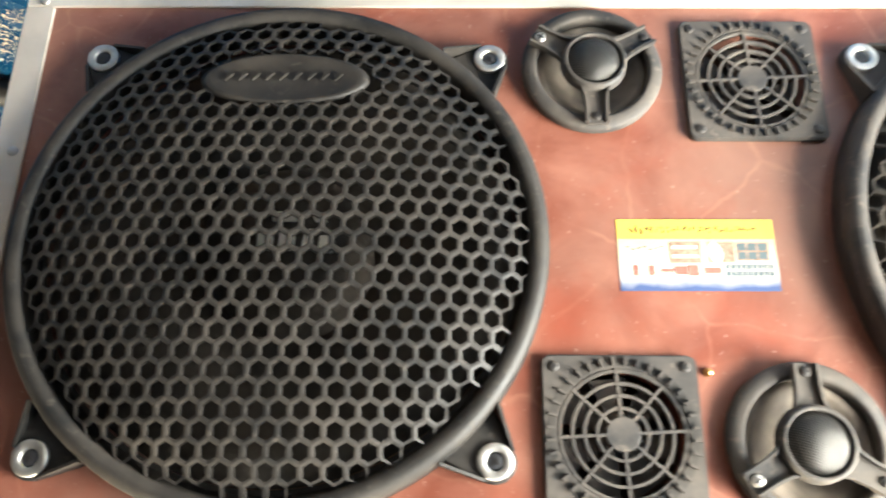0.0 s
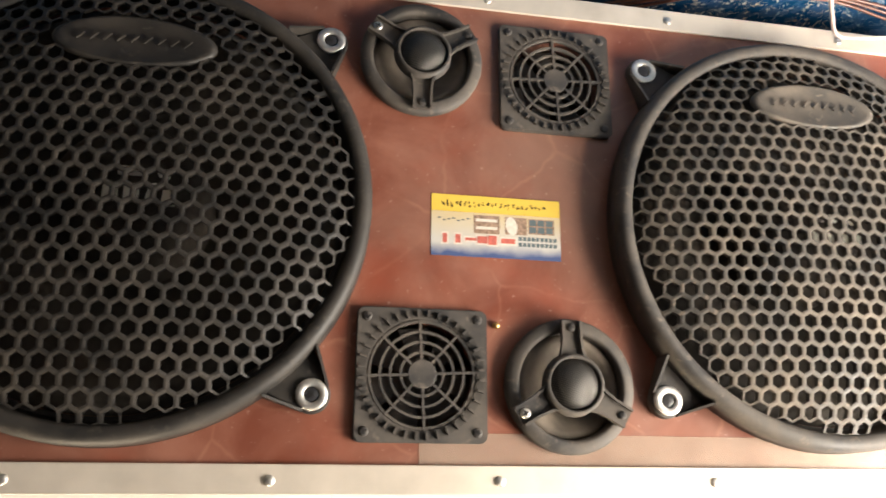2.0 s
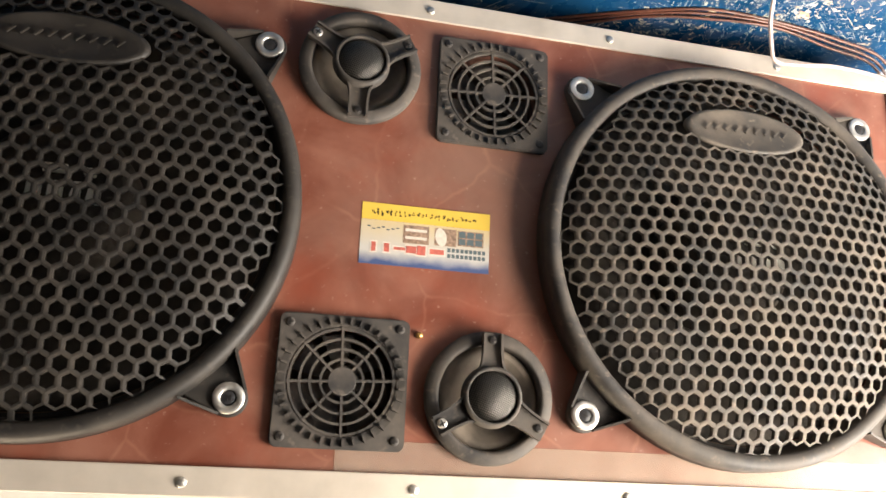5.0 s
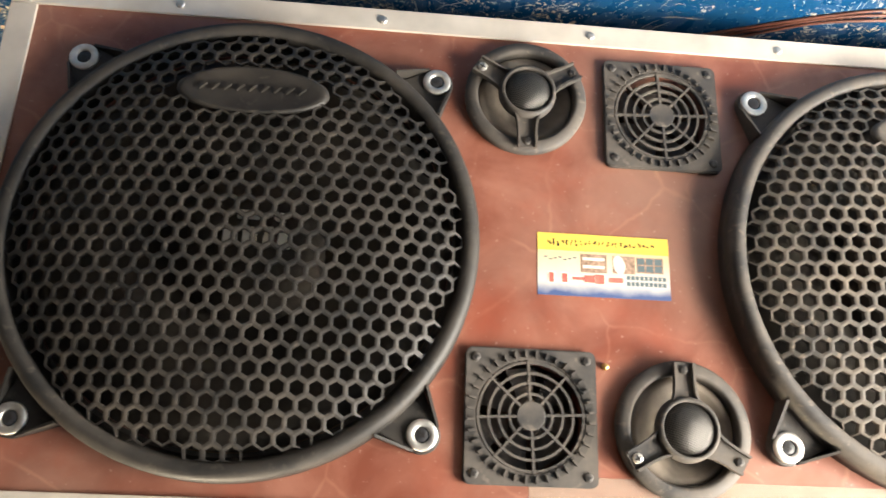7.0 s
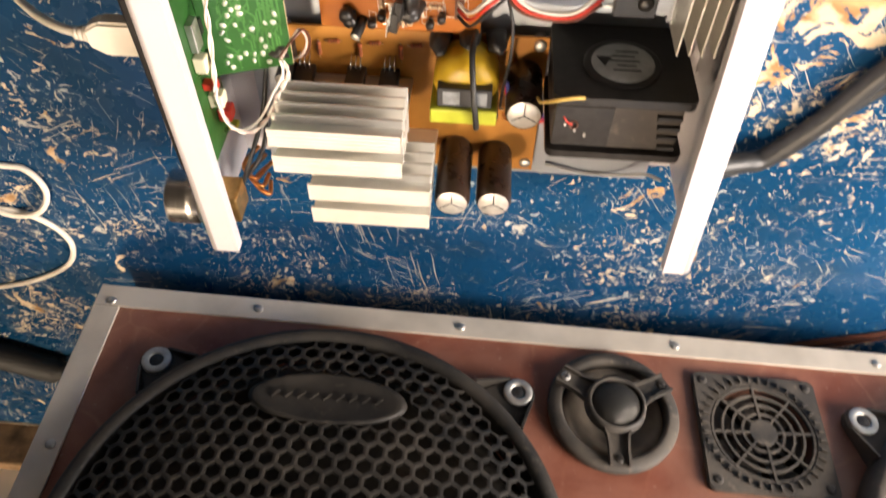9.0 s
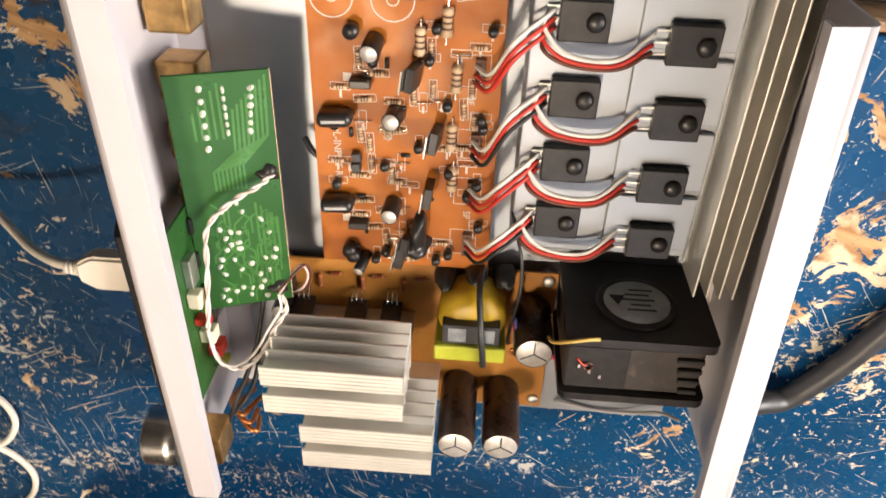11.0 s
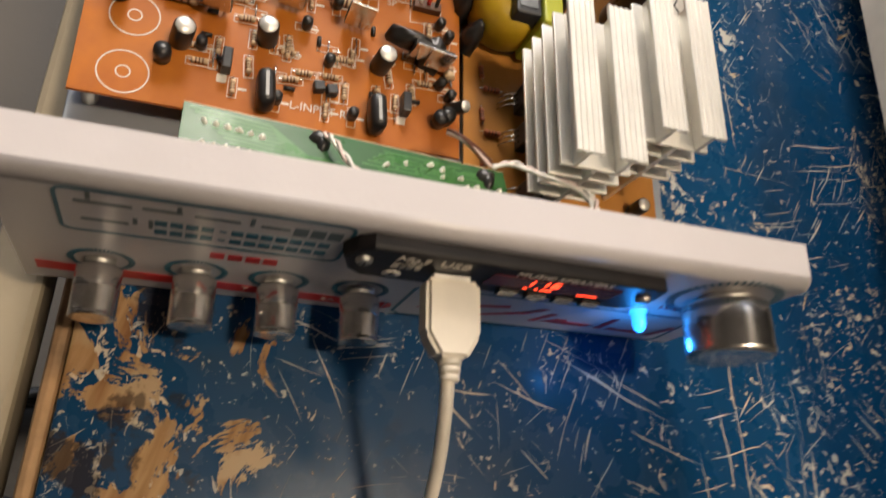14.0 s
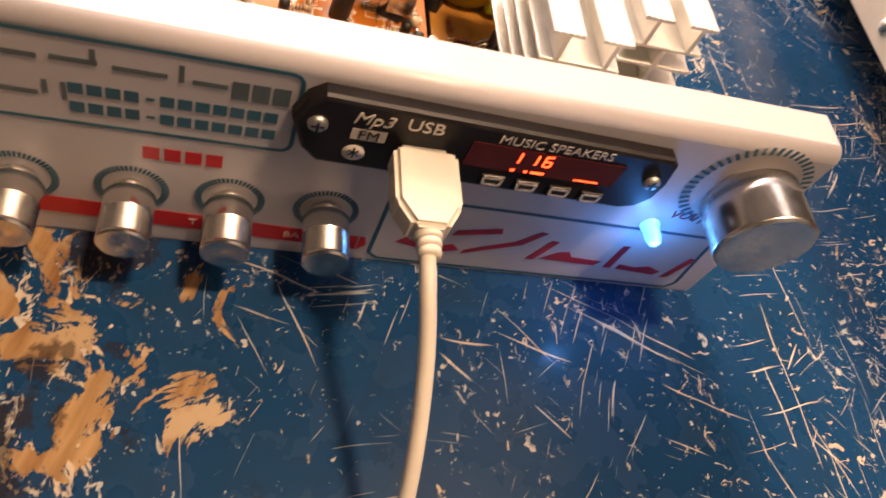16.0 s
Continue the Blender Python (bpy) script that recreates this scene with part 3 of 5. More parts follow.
part("clear_tape", box(X0 + T + 0.001, 0.006, -0.0005, -0.0002, 0.3535, Z1 - T - 0.0004), TAPE, cabinet, "pale clear tape along the edging")


def angle_strip(name, lo, hi, horizontal, outer_at, inner_at):
    """An aluminium angle: a front leg and a return leg along the box's side."""
    out = 1 if outer_at > inner_at else -1
    if horizontal:
        bm = box(lo, hi, -0.0025, -0.0003, min(outer_at, inner_at), max(outer_at, inner_at), 0.0006)
        a, b = sorted((outer_at, outer_at - out * 0.0016))
        bm = box(lo, hi, 0.0, 0.02, a, b, bm=bm)
    else:
        bm = box(min(outer_at, inner_at), max(outer_at, inner_at), -0.0025, -0.0003, lo, hi, 0.0006)
        a, b = sorted((outer_at, outer_at - out * 0.0016))
        bm = box(a, b, 0.0, 0.02, lo, hi, bm=bm)
    return part(name, bm, TRIM, cabinet, "satin aluminium angle with small screws")


e_bottom = angle_strip("edging", X0, X1, True, Z0, Z0 + T)
e_top = angle_strip("edging", X0, X1, True, Z1, Z1 - T)
e_east = angle_strip("edging", Z0 + T + 0.0004, Z1 - T - 0.0004, False, X1, X1 - T - 0.001)
e_west = angle_strip("edging", Z0 + T + 0.0004, Z1 - T - 0.0004, False, X0, X0 + T)
HEAD = screw_head(0.0032, 0.0014)
head_mesh = bpy.data.meshes.new("trim_screw")
HEAD.to_mesh(head_mesh)
HEAD.free()
for x in (0.3642, 0.2597, 0.1143, -0.0399, -0.1844, -0.333, -0.446):
    part("screw", head_mesh, STEEL, e_bottom, "", pose(x, -0.0025, 0.0385 if x < 0.3 else 0.0425, 90))
for x in (0.366, 0.2400, 0.0950, -0.0450, -0.1900, -0.335, -0.446):
    part("screw", head_mesh, STEEL, e_top, "", pose(x, -0.0025, 0.3825, 90))
for z in (0.152, 0.266):
    part("screw", head_mesh, STEEL, e_east, "", pose(0.3640, -0.0025, z, 90))
    part("screw", head_mesh, STEEL, e_west, "", pose(-0.446, -0.0025, z, 90))
for x in (X0 + 0.05, X1 - 0.05):
    for y in (0.06, DEEP - 0.05):
        part("foot", lathe([(0, 0), (0.018, 0), (0.021, 0.031), (0, 0.031)], 20), RUBBER, cabinet, "", pose(x, y, 0.0))


# ---- things on the front of the box ----
def dome(r, R=0.1425):
    return 0.0165 + 0.021 * max(0.0, 1 - (r / R) ** 2.6) ** 0.75


def honeycomb(R=0.142, pitch=0.0114, strut=0.0028, badge=(0.0, -0.0925, 0.0495, 0.0185)):
    """A domed honeycomb grille with an oval left free for the badge."""
    bm = bmesh.new()
    circ = pitch / math.sqrt(3)
    rows = int(R / (pitch * 0.866)) + 1
    bx, by, ba, bb = badge
    for j in range(-rows, rows + 1):
        for i in range(-14, 15):
            cx, cy = (i + (0.5 if j % 2 else 0)) * pitch, j * pitch * 0.866
            if math.hypot(cx, cy) > R - 0.002 or ((cx - bx) / (ba + 0.003)) ** 2 + ((cy - by) / (bb + 0.003)) ** 2 < 1:
                continue
            o, inn, low = [], [], []
            for k in range(6):
                a = radians(60 * k + 30)
                for rr, lst, dz in ((circ, o, 0.0), (circ - strut * 0.62, inn, -0.0003), (circ - strut * 0.50, low, -0.0045)):
                    x, y = cx + rr * math.cos(a), cy + rr * math.sin(a)
                    d = math.hypot(x, y)
                    if d > R:
                        x, y = x * R / d, y * R / d
                    lst.append(bm.verts.new((x, y, dome(min(d, R)) + dz)))
            for k in range(6):
                n = (k + 1) % 6
                bm.faces.new((o[k], o[n], inn[n], inn[k]))
                bm.faces.new((inn[k], inn[n], low[n], low[k]))
    bmesh.ops.remove_doubles(bm, verts=bm.verts, dist=0.00002)
    return bm


def tab(bm, angle):
    """A mounting lug from the frame to its bolt."""
    m = pose(0, 0, 0, 0, 0, angle)
    B = 0.1717
    pts = [(B + 0.0115 * math.cos(radians(a)), 0.0115 * math.sin(radians(a))) for a in range(-75, 76, 15)]
    base = [(0.144 * math.cos(radians(a)), 0.144 * math.sin(radians(a))) for a in (9, 5, 0, -5, -9)]
    bm = prism(pts + base, 0.0005, 0.0065, bm, m, 0.0012)
    for s in (1, -1):
        own = bar((0.1525, s * 0.0215), (B + 0.003, s * 0.0105), 0.0016, 0.0005, 0.0165)
        for v in own.verts:
            if v.co.z > 0.01 and v.co.x > 0.16:
                v.co.z = 0.0085
        bm = merge(bm, own, m)
    return bm


def woofer(x, z, label, net, rim):
    w = thing("woofer", pose(x, 0.0, z, 90, 0, 0), label, "loudspeaker driver", "woofers of the box")
    fr = lathe([(0.1365, -0.012), (0.1400, 0.0040), (0.1418, 0.0165), (0.1436, 0.0190), (0.1480, 0.0196), (0.1515, 0.0182), (0.1535, 0.0145), (0.1542, 0.0004), (0.1365, 0.0004)], 96)
    for a in (45, 135, 225, 315):
        fr = tab(fr, a)
    part("frame", fr, rim, w, "black moulded frame with four lugs")
    part("grille", honeycomb(), net, w, "dusty black domed honeycomb grille")
    bd = lathe([(1.0, -0.3), (1.0, 0.6), (0.93, 1.0), (0.86, 0.75), (0, 0.75)], 40)
    bd.transform(Matrix.Diagonal((0.0495, 0.0185, 0.0030, 1)))
    for v in bd.verts:
        v.co.z += dome(math.hypot(v.co.x, v.co.y - 0.0925)) - 0.002
        v.co.y -= 0.0925
    plate = part("badge", bd, net, w, "raised oval badge")
    bars = bmesh.new()
    for i in range(9):
        bx = -0.032 + i * 0.008
        z1 = dome(math.hypot(bx, 0.0925)) + 0.0018
        bars = bar((bx - 0.0022, -0.0948), (bx + 0.0022, -0.0902), 0.0011, z1 - 0.0012, z1 - 0.0001, bars)
    tagged(part("embossed_mark", bars, net, plate), kind="stuff")
    part("cone", lathe([(0.136, -0.002), (0.130, 0.003), (0.121, 0.004), (0.113, -0.001), (0.085, -0.020), (0.050, -0.036), (0.049, -0.037)], 64), CONE, w, "dark paper cone")
    cap = part("dust_cap", lathe([(0.050, -0.036), (0.049, -0.002), (0.038, 0.015), (0.022, 0.021), (0, 0.022)], 40), CONE, w)
    marks = bmesh.new()
    for i, (bx, by, bw, bh) in enumerate(((-0.020, 0.006, 0.008, 0.010), (-0.010, 0.004, 0.007, 0.013), (0.001, 0.005, 0.009, 0.012), (0.013, 0.006, 0.009, 0.010), (-0.014, -0.009, 0.012, 0.006), (0.003, -0.009, 0.014, 0.006))):
        marks = box(bx - 0.008 - bw / 2, bx - 0.008 + bw / 2, by - bh / 2, by + bh / 2, 0.0120, 0.0236 - 0.13 * abs(bx - 0.008), 0.0008, bm=marks)
    tagged(part("cap_mark", marks, CAPWHITE, cap, "white printed mark"), kind="stuff")
    part("magnet", lathe([(0, -0.12), (0.06, -0.12), (0.06, -0.06), (0.125, -0.02), (0.1355, -0.004)], 40), RUBBER, w)
    for a in (45, 135, 225, 315):
        px, py = 0.1717 * math.cos(radians(a)), 0.1717 * math.sin(radians(a))
        ws = part("washer", ring(0.0048, 0.0098, 0.0066, 0.0088, 24, b=0.0006), STEEL, w, "bright zinc washer", pose(px, py, 0))
        sc = part("bolt", lathe([(0.0046, 0.004), (0.0046, 0.0074), (0.0036, 0.0080), (0, 0.0078)], 16), FERRITE, ws)
        part("cross_slot", slot(0.0036, 0.0079, pose(0, 0, 0, 0, 0, a * 1.7)), BLACK, ws)
    return w


# first woofer takes the shade-coloured plastics, second the daylight-coloured grille
woofer(*WOOFERS[0], "large black woofer with a dusty honeycomb grille in the box", SHADEGRILL, SHADEFRAME)
woofer(*WOOFERS[1], "large black woofer, coloured paler for dust and daylight, in the box", LITGRILL, GUARD)


def vent(x, z):
    g = thing("vent_guard", pose(x, 0.0, z, 90, 0, 0), "square dusty black plastic fan guard screwed to the box", "vent", "vent guards")
    plate = plate_with_holes(rounded(0.0845, 0.0845, 0.005), [circle(0.0345, 48)], 0.0004, 0.0042)
    top = [e for e in plate.edges if all(v.co.z > 0.004 for v in e.verts) and len(e.link_faces) == 2 and any(f.normal.z < 0.5 for f in e.link_faces)]
    bmesh.ops.bevel(plate, geom=top, offset=0.0008, segments=2, affect="EDGES")
    part("plate", plate, GUARD, g)
    for r in (0.0136, 0.0203, 0.0268, 0.0335):
        part("ring", ring(r - 0.0008, r + 0.0008, 0.0012, 0.0040, 56), GUARD, g)
    part("hub", prism(circle(0.0092, 32), 0.0008, 0.0044, None, None, 0.0005), GUARD, g)
    rotor = part("fan_rotor", lathe([(0, -0.0200), (0.0125, -0.0200), (0.0125, -0.0080), (0.0115, -0.0070), (0, -0.0068)], 28), GUARD, g, "dusty fan rotor behind the guard")
    for k in range(7):
        a, c = radians(360 * k / 7), radians(360 * k / 7 + 38)
        pts = [(0.012 * math.cos(a), 0.012 * math.sin(a)), (0.0335 * math.cos(a), 0.0335 * math.sin(a)), (0.0335 * math.cos(c), 0.0335 * math.sin(c)), (0.012 * math.cos(c), 0.012 * math.sin(c))]
        part("blade", prism(pts, -0.0125, -0.0115), GUARD, rotor)
    for k in range(8):
        a = radians(45 * k + 3)
        part("spoke", bar((0.0085 * math.cos(a), 0.0085 * math.sin(a)), (0.0348 * math.cos(a), 0.0348 * math.sin(a)), 0.0016, 0.0010, 0.0043), GUARD, g)
    teeth = bmesh.new()
    for k in range(36):
        a = 2 * math.pi * (k + 0.5) / 36
        c, s = math.cos(a), math.sin(a)
        teeth = bar((0.0364 * c, 0.0364 * s), (0.0408 * c, 0.0408 * s), 0.0015, 0.0040, 0.0066, teeth)
    part("slot_ring", ring(0.0362, 0.0404, 0.00421, 0.00431, 56), PLASTIC, g, "dark slots between the ribs")
    part("rib_crown", teeth, GUARD, g, "crown of short radial ribs")
    for sx in (-1, 1):
        for sy in (-1, 1):
            screw(g, sx * 0.0357, sy * 0.0357, 0.0042, 0.0030, 0.0012, GUARD, 20 * sx + 13 * sy)
    return g


for v in VENTS:
    vent(*v)


def midrange(x, z, turn):
    s = thing("midrange_speaker", pose(x, 0.0, z, 90, 0, 0) @ pose(0, 0, 0, 0, 0, turn), "small round black speaker with a three-armed bridge and mesh dome", "loudspeaker driver", "small speakers of the box")
    part("rim", lathe([(0.0435, 0.0004), (0.0438, 0.0050), (0.0425, 0.0066), (0.0372, 0.0080), (0.0355, 0.0078), (0.0345, 0.0060), (0.0340, -0.006), (0.0355, -0.006), (0.0362, 0.0004), (0.0435, 0.0004)], 56), GUARD, s)
    part("cone", lathe([(0.0345, 0.0), (0.0318, 0.0025), (0.0285, 0.001), (0.0130, -0.012), (0, -0.013)], 40), mat_cone, s, "dusty brown paper cone")
    for a in (90, 210, 330):
        m = pose(0, 0, 0, 0, 0, a)
        arm = prism([(0.0150, -0.0078), (0.0300, -0.0062), (0.0420, -0.0062), (0.0420, 0.0062), (0.0300, 0.0062), (0.0150, 0.0078)], 0.0086, 0.0104, None, m)
        plate = part("arm", arm, GUARD, s)
        for q in (1, -1):
            rib = [(0.0155, q * 0.0090), (0.0220, q * 0.0068), (0.0300, q * 0.0060), (0.0415, q * 0.0060)]
            strip = [(x, y + 0.0008) for x, y in rib] + [(x, y - 0.0008) for x, y in rib[::-1]]
            part("rib", prism(strip, 0.0086, 0.0134, None, m), GUARD, plate)
        c, d = 0.0372 * math.cos(radians(a)), 0.0372 * math.sin(radians(a))
        bright = a == (210 if turn else 330)
        screw(s, c, d, 0.0104, 0.0034 if bright else 0.0028, 0.0014, STEEL if bright else GUARD, a)
    part("tweeter_ring", lathe([(0.0205, 0.0086), (0.0195, 0.0150), (0.0175, 0.0165), (0.0165, 0.0150), (0.0165, 0.0100)], 40), GUARD, s)
    part("mesh_dome", lathe([(0.0166, 0.0120), (0.0150, 0.0152), (0.0110, 0.0180), (0.0055, 0.0196), (0, 0.0200)], 36), MESH, s, "fine black metal mesh dome")
    return s


def mesh_metal():
    m = mat("mesh_metal", (0.02, 0.02, 0.02), 0.35, 0.6, vary=0, bump=0)
    k = Nodes(m)
    d = k.voronoi(k.mapping(20, (1, 1, 0)), 780)
    d.node.inputs["Randomness"].default_value = 0.0
    k.put(k.b.inputs["Base Color"], k.mix(k.step(d, 0.25, 0.45), (0.010, 0.010, 0.010), (0.075, 0.07, 0.062)))
    k.bump(d, 0.6, 0.0008)
    return m


MESH = mesh_metal()
mat_cone = mat("dusty_cone", (0.16, 0.13, 0.10), 0.8, vary=0.35, scale=40, bump=0.1)
for x, z, t in MIDS:
    midrange(x, z, t)

# the shop's sticker, with plain bars for its writing
st = thing("sticker", pose(-0.0452, -0.0004, 0.2162, 90, 0, 0.35), "yellow and blue printed paper sticker on the box", "sticker")
part("sheet", box(-0.0453, 0.0453, -0.0096, 0.0218, 0, 0.0002), STICKER, st, "paper printed cream fading to deep blue")
part("band", box(-0.0453, 0.0453, -0.0218, -0.0097, 0, 0.0002), STICKY, st, "yellow printed band")
ink = bmesh.new()
mark = random.Random(3)
for i in range(24):
    px = 0.0372 - i * 0.0031
    big = i < 3
    for q in range(3):
        hx, hy = mark.uniform(0.0005, 0.0012), mark.uniform(0.0003, 0.0008) * (1.7 if big else 1.0)
        cx, cy = px + mark.uniform(-0.0009, 0.0009), -0.0156 + mark.uniform(-0.0016, 0.0016) * (1.3 if big else 1.0)
        ink = box(cx - hx / 2, cx + hx / 2, cy - hy, cy + hy, 0.0002, 0.0003 + 0.00002 * q, bm=ink)
tagged(part("band_print", ink, INK, st), kind="stuff")
red, halo, grey = bmesh.new(), bmesh.new(), bmesh.new()
for px, pw, ph in ((-0.008, 0.010, 0.0055), (0.003, 0.006, 0.0085), (0.010, 0.007, 0.0070), (0.018, 0.008, 0.0040), (0.027, 0.0035, 0.0080), (0.036, 0.0030, 0.0085)):
    red = box(px - pw / 2, px + pw / 2, 0.0085 - ph / 2 + 0.002, 0.0085 + ph / 2, 0.0003, 0.0004, bm=red)
    halo = box(px - pw / 2 - 0.001, px + pw / 2 + 0.001, 0.0075 - ph / 2 + 0.002, 0.0095 + ph / 2, 0.0002, 0.0003, bm=halo)
tagged(part("title_backing", halo, PAPERWHITE, st), kind="stuff")
tagged(part("title_print", red, STICKRED, st), kind="stuff")
for j in range(2):
    for i in range(9):
        grey = box(-0.0425 + i * 0.0031, -0.0402 + i * 0.0031, 0.0058 + j * 0.0042, 0.0086 + j * 0.0042, 0.0002, 0.0003, bm=grey)
for i in range(7):
    grey = box(0.019 + i * 0.0033, 0.0212 + i * 0.0033, -0.0052 + (i % 3) * 0.0008, -0.0044 + (i % 3) * 0.0008, 0.0002, 0.0003, bm=grey)
tagged(part("small_print", grey, PRINTGREY, st), kind="stuff")
pics = box(-0.041, -0.0225, -0.0075, 0.0035, 0.0002, 0.0003)
part("picture", pics, DULLTAN, st)
wins = bmesh.new()
for i in range(3):
    for j in range(2):
        wins = box(-0.0400 + i * 0.0060, -0.0352 + i * 0.0060, -0.0068 + j * 0.0052, -0.0026 + j * 0.0052, 0.0003, 0.0004, bm=wins)
part("picture_grid", wins, PRINTGREY, st)
part("picture", box(-0.0020, 0.0160, -0.0080, 0.0050, 0.0002, 0.0003), DULLTAN, st)
for j in range(2):
    part("picture_bar", box(-0.0005, 0.0145, -0.0055 + j * 0.0055, -0.0035 + j * 0.0055, 0.0003, 0.0004), PAPERWHITE, st)
part("picture", box(-0.0215, -0.0060, -0.0078, 0.0046, 0.0002, 0.0003), DULLTAN, st)
dish = prism(circle(1.0, 28), 0, 0.0001)
dish.transform(Matrix.Diagonal((0.0040, 0.0066, 1, 1)))
part("picture_disc", dish, PAPERWHITE, st, "", pose(-0.0105, -0.0014, 0.0003, 0, 0, 12))

nail = thing("loose_screw", pose(-0.0438, 0.0, 0.2842, 90, 0, 0), "small brass screw in the box's front", "screw")
part("head", screw_head(0.0024, 0.003), COPPERM, nail)

# ---- the amplifier, open on the bench ----
AMP = pose(0.2595, -0.125, 0.0, 0, 0, 2.29)  # local x out of its front, y along the front, z up
amp = thing("amplifier", AMP, "open white amplifier chassis with bare circuit boards on the workbench", "amplifier")
FRONT = pose(0, 0, 0, 90, 0, 90)
OUT = pose(0, 0, 0, 0, 90, 0)


def folded(name, u0, u1, v0, v1, face_at, label):
    """A folded sheet: upright face, a rounded fold into a wide top flange with a small lip, and a foot."""
    out = u1 if face_at > (u0 + u1) / 2 else u0
    s = 1 if out == u1 else -1
    far, R, t = (u0 if s > 0 else u1), 0.0042, 0.0015
    arc = [radians(90 * k / 6) for k in range(7)]
    skin = [(out, 0.001)] + [(out - s * R * (1 - math.cos(q)), 0.0832 - R + R * math.sin(q)) for q in arc] + [(far, 0.0832), (far, 0.0765)]
    core = [(far + s * t, 0.0765), (far + s * t, 0.0832 - t)] + [(out - s * (R - (R - t) * math.cos(q)), 0.0832 - R + (R - t) * math.sin(q)) for q in reversed(arc)] + [(out - s * t, 0.001)]
    own = bmesh.new()
    ends = [[own.verts.new((u, v, w)) for u, w in skin + core] for v in (v0, v1)]
    own.faces.new(ends[0]), own.faces.new(ends[1][::-1])
    for i in range(len(ends[0])):
        j = (i + 1) % len(ends[0])
        own.faces.new((ends[0][i], ends[1][i], ends[1][j], ends[0][j]))
    bmesh.ops.recalc_face_normals(own, faces=own.faces)
    bmesh.ops.triangulate(own, faces=[f for f in own.faces if len(f.verts) > 4])
    for f in own.faces:
        f.smooth = abs(f.normal.y) < 0.5 and max(abs(f.normal.x), abs(f.normal.z)) < 0.995
    bm = box(u0 + 0.0002, u1 - 0.0002, v0, v1, 0.0002, 0.0009, bm=own)
    return part(name, bm, WHITEC, amp, label)


front = folded("front_panel", -0.0160, 0.0, -0.2485, 0.0, -0.0016, "white powder-coated folded front panel")
rear = folded("rear_panel", -0.0075, 0.0075, -0.2430, 0.0, -0.0075, "white powder-coated folded rear panel")
rear.matrix_basis = pose(-0.2540, -0.0055, 0, 0, 0, 3.0)
part("base_sheet", box(-0.2470, -0.0165, -0.2475, 0.0040, 0.0020, 0.0034, 0.0003), BASEM, amp, "bright bare metal base sheet")

# printing on the front
def face_print(name, bm, material, z=0.0001, parent=None):
    return part(name, bm, material, parent or front, "", FRONT @ pose(0, 0, z))


def outline(poly, w=0.0011):
    bm = bmesh.new()
    for p, q in zip(poly, poly[1:] + poly[:1]):
        bm = bar(p, q, w, 0, 0.0001, bm)
    return bm


face_print("frame_line", outline(rounded(0.0765, 0.0285, 0.003, 3, -0.1950, 0.0645)), PRINTBLUE)
face_print("frame_line", outline([(-0.1220, 0.0022), (-0.1250, 0.0052), (-0.1250, 0.0340), (-0.1220, 0.0368), (-0.0145, 0.0355), (-0.0112, 0.0325), (-0.0085, 0.0055), (-0.0115, 0.0022)], 0.0013), PRINTBLUE)
face_print("red_stripe", prism([(-0.2440, 0.0106), (-0.1300, 0.0060), (-0.1300, 0.0135), (-0.2440, 0.0182)], 0, 0.0001), PRINTRED)
face_print("stripe_tail", prism([(-0.1295, 0.0060), (-0.1268, 0.0092), (-0.1278, 0.0135), (-0.1295, 0.0135)], 0, 0.0001), PRINTRED)
def writing_bars(name, runs, material):
    """Plain bars in place of writing that is not to be copied."""
    for v, w, n, step, bw, bh in runs:
        for i in range(n):
            face_print(name, box(v + i * step, v + i * step + bw, w, w + bh, 0, 0.0001), material)


writing_bars("number_bar", [(-0.2095, w, 4, 0.0041, 0.0033, 0.0036) for w in (0.0608, 0.0544)] + [(-0.1892, w, 7, 0.0041, 0.0033, 0.0036) for w in (0.0606, 0.0542)] + [(-0.1924, w, 1, 0.004, 0.0020, 0.0010) for w in (0.0620, 0.0556)], PRINTBLUE)
writing_bars("writing_bar", [(-0.1730, 0.0672, 3, 0.0049, 0.0040, 0.0060)], PRINTGREY)
for v, w, ln, h in ((-0.2290, 0.0705, 0.014, 0.0016), (-0.2260, 0.0730, 0.0012, 0.0045), (-0.2125, 0.0710, 0.010, 0.0016), (-0.2040, 0.0720, 0.0012, 0.0040), (-0.1995, 0.0705, 0.012, 0.0015), (-0.1850, 0.0700, 0.0012, 0.0055), (-0.1820, 0.0700, 0.008, 0.0015),
                    (-0.2280, 0.0585, 0.012, 0.0016), (-0.2150, 0.0595, 0.0012, 0.0045), (-0.2110, 0.0580, 0.0012, 0.0060)):
    face_print("writing_bar", box(v, v + ln, w, w + h, 0, 0.0001), PRINTGREY)
for i in range(4):
    face_print("maker_mark", box(-0.1935 + i * 0.0053, -0.1893 + i * 0.0053, 0.0395, 0.0445, 0, 0.0001), PRINTRED)
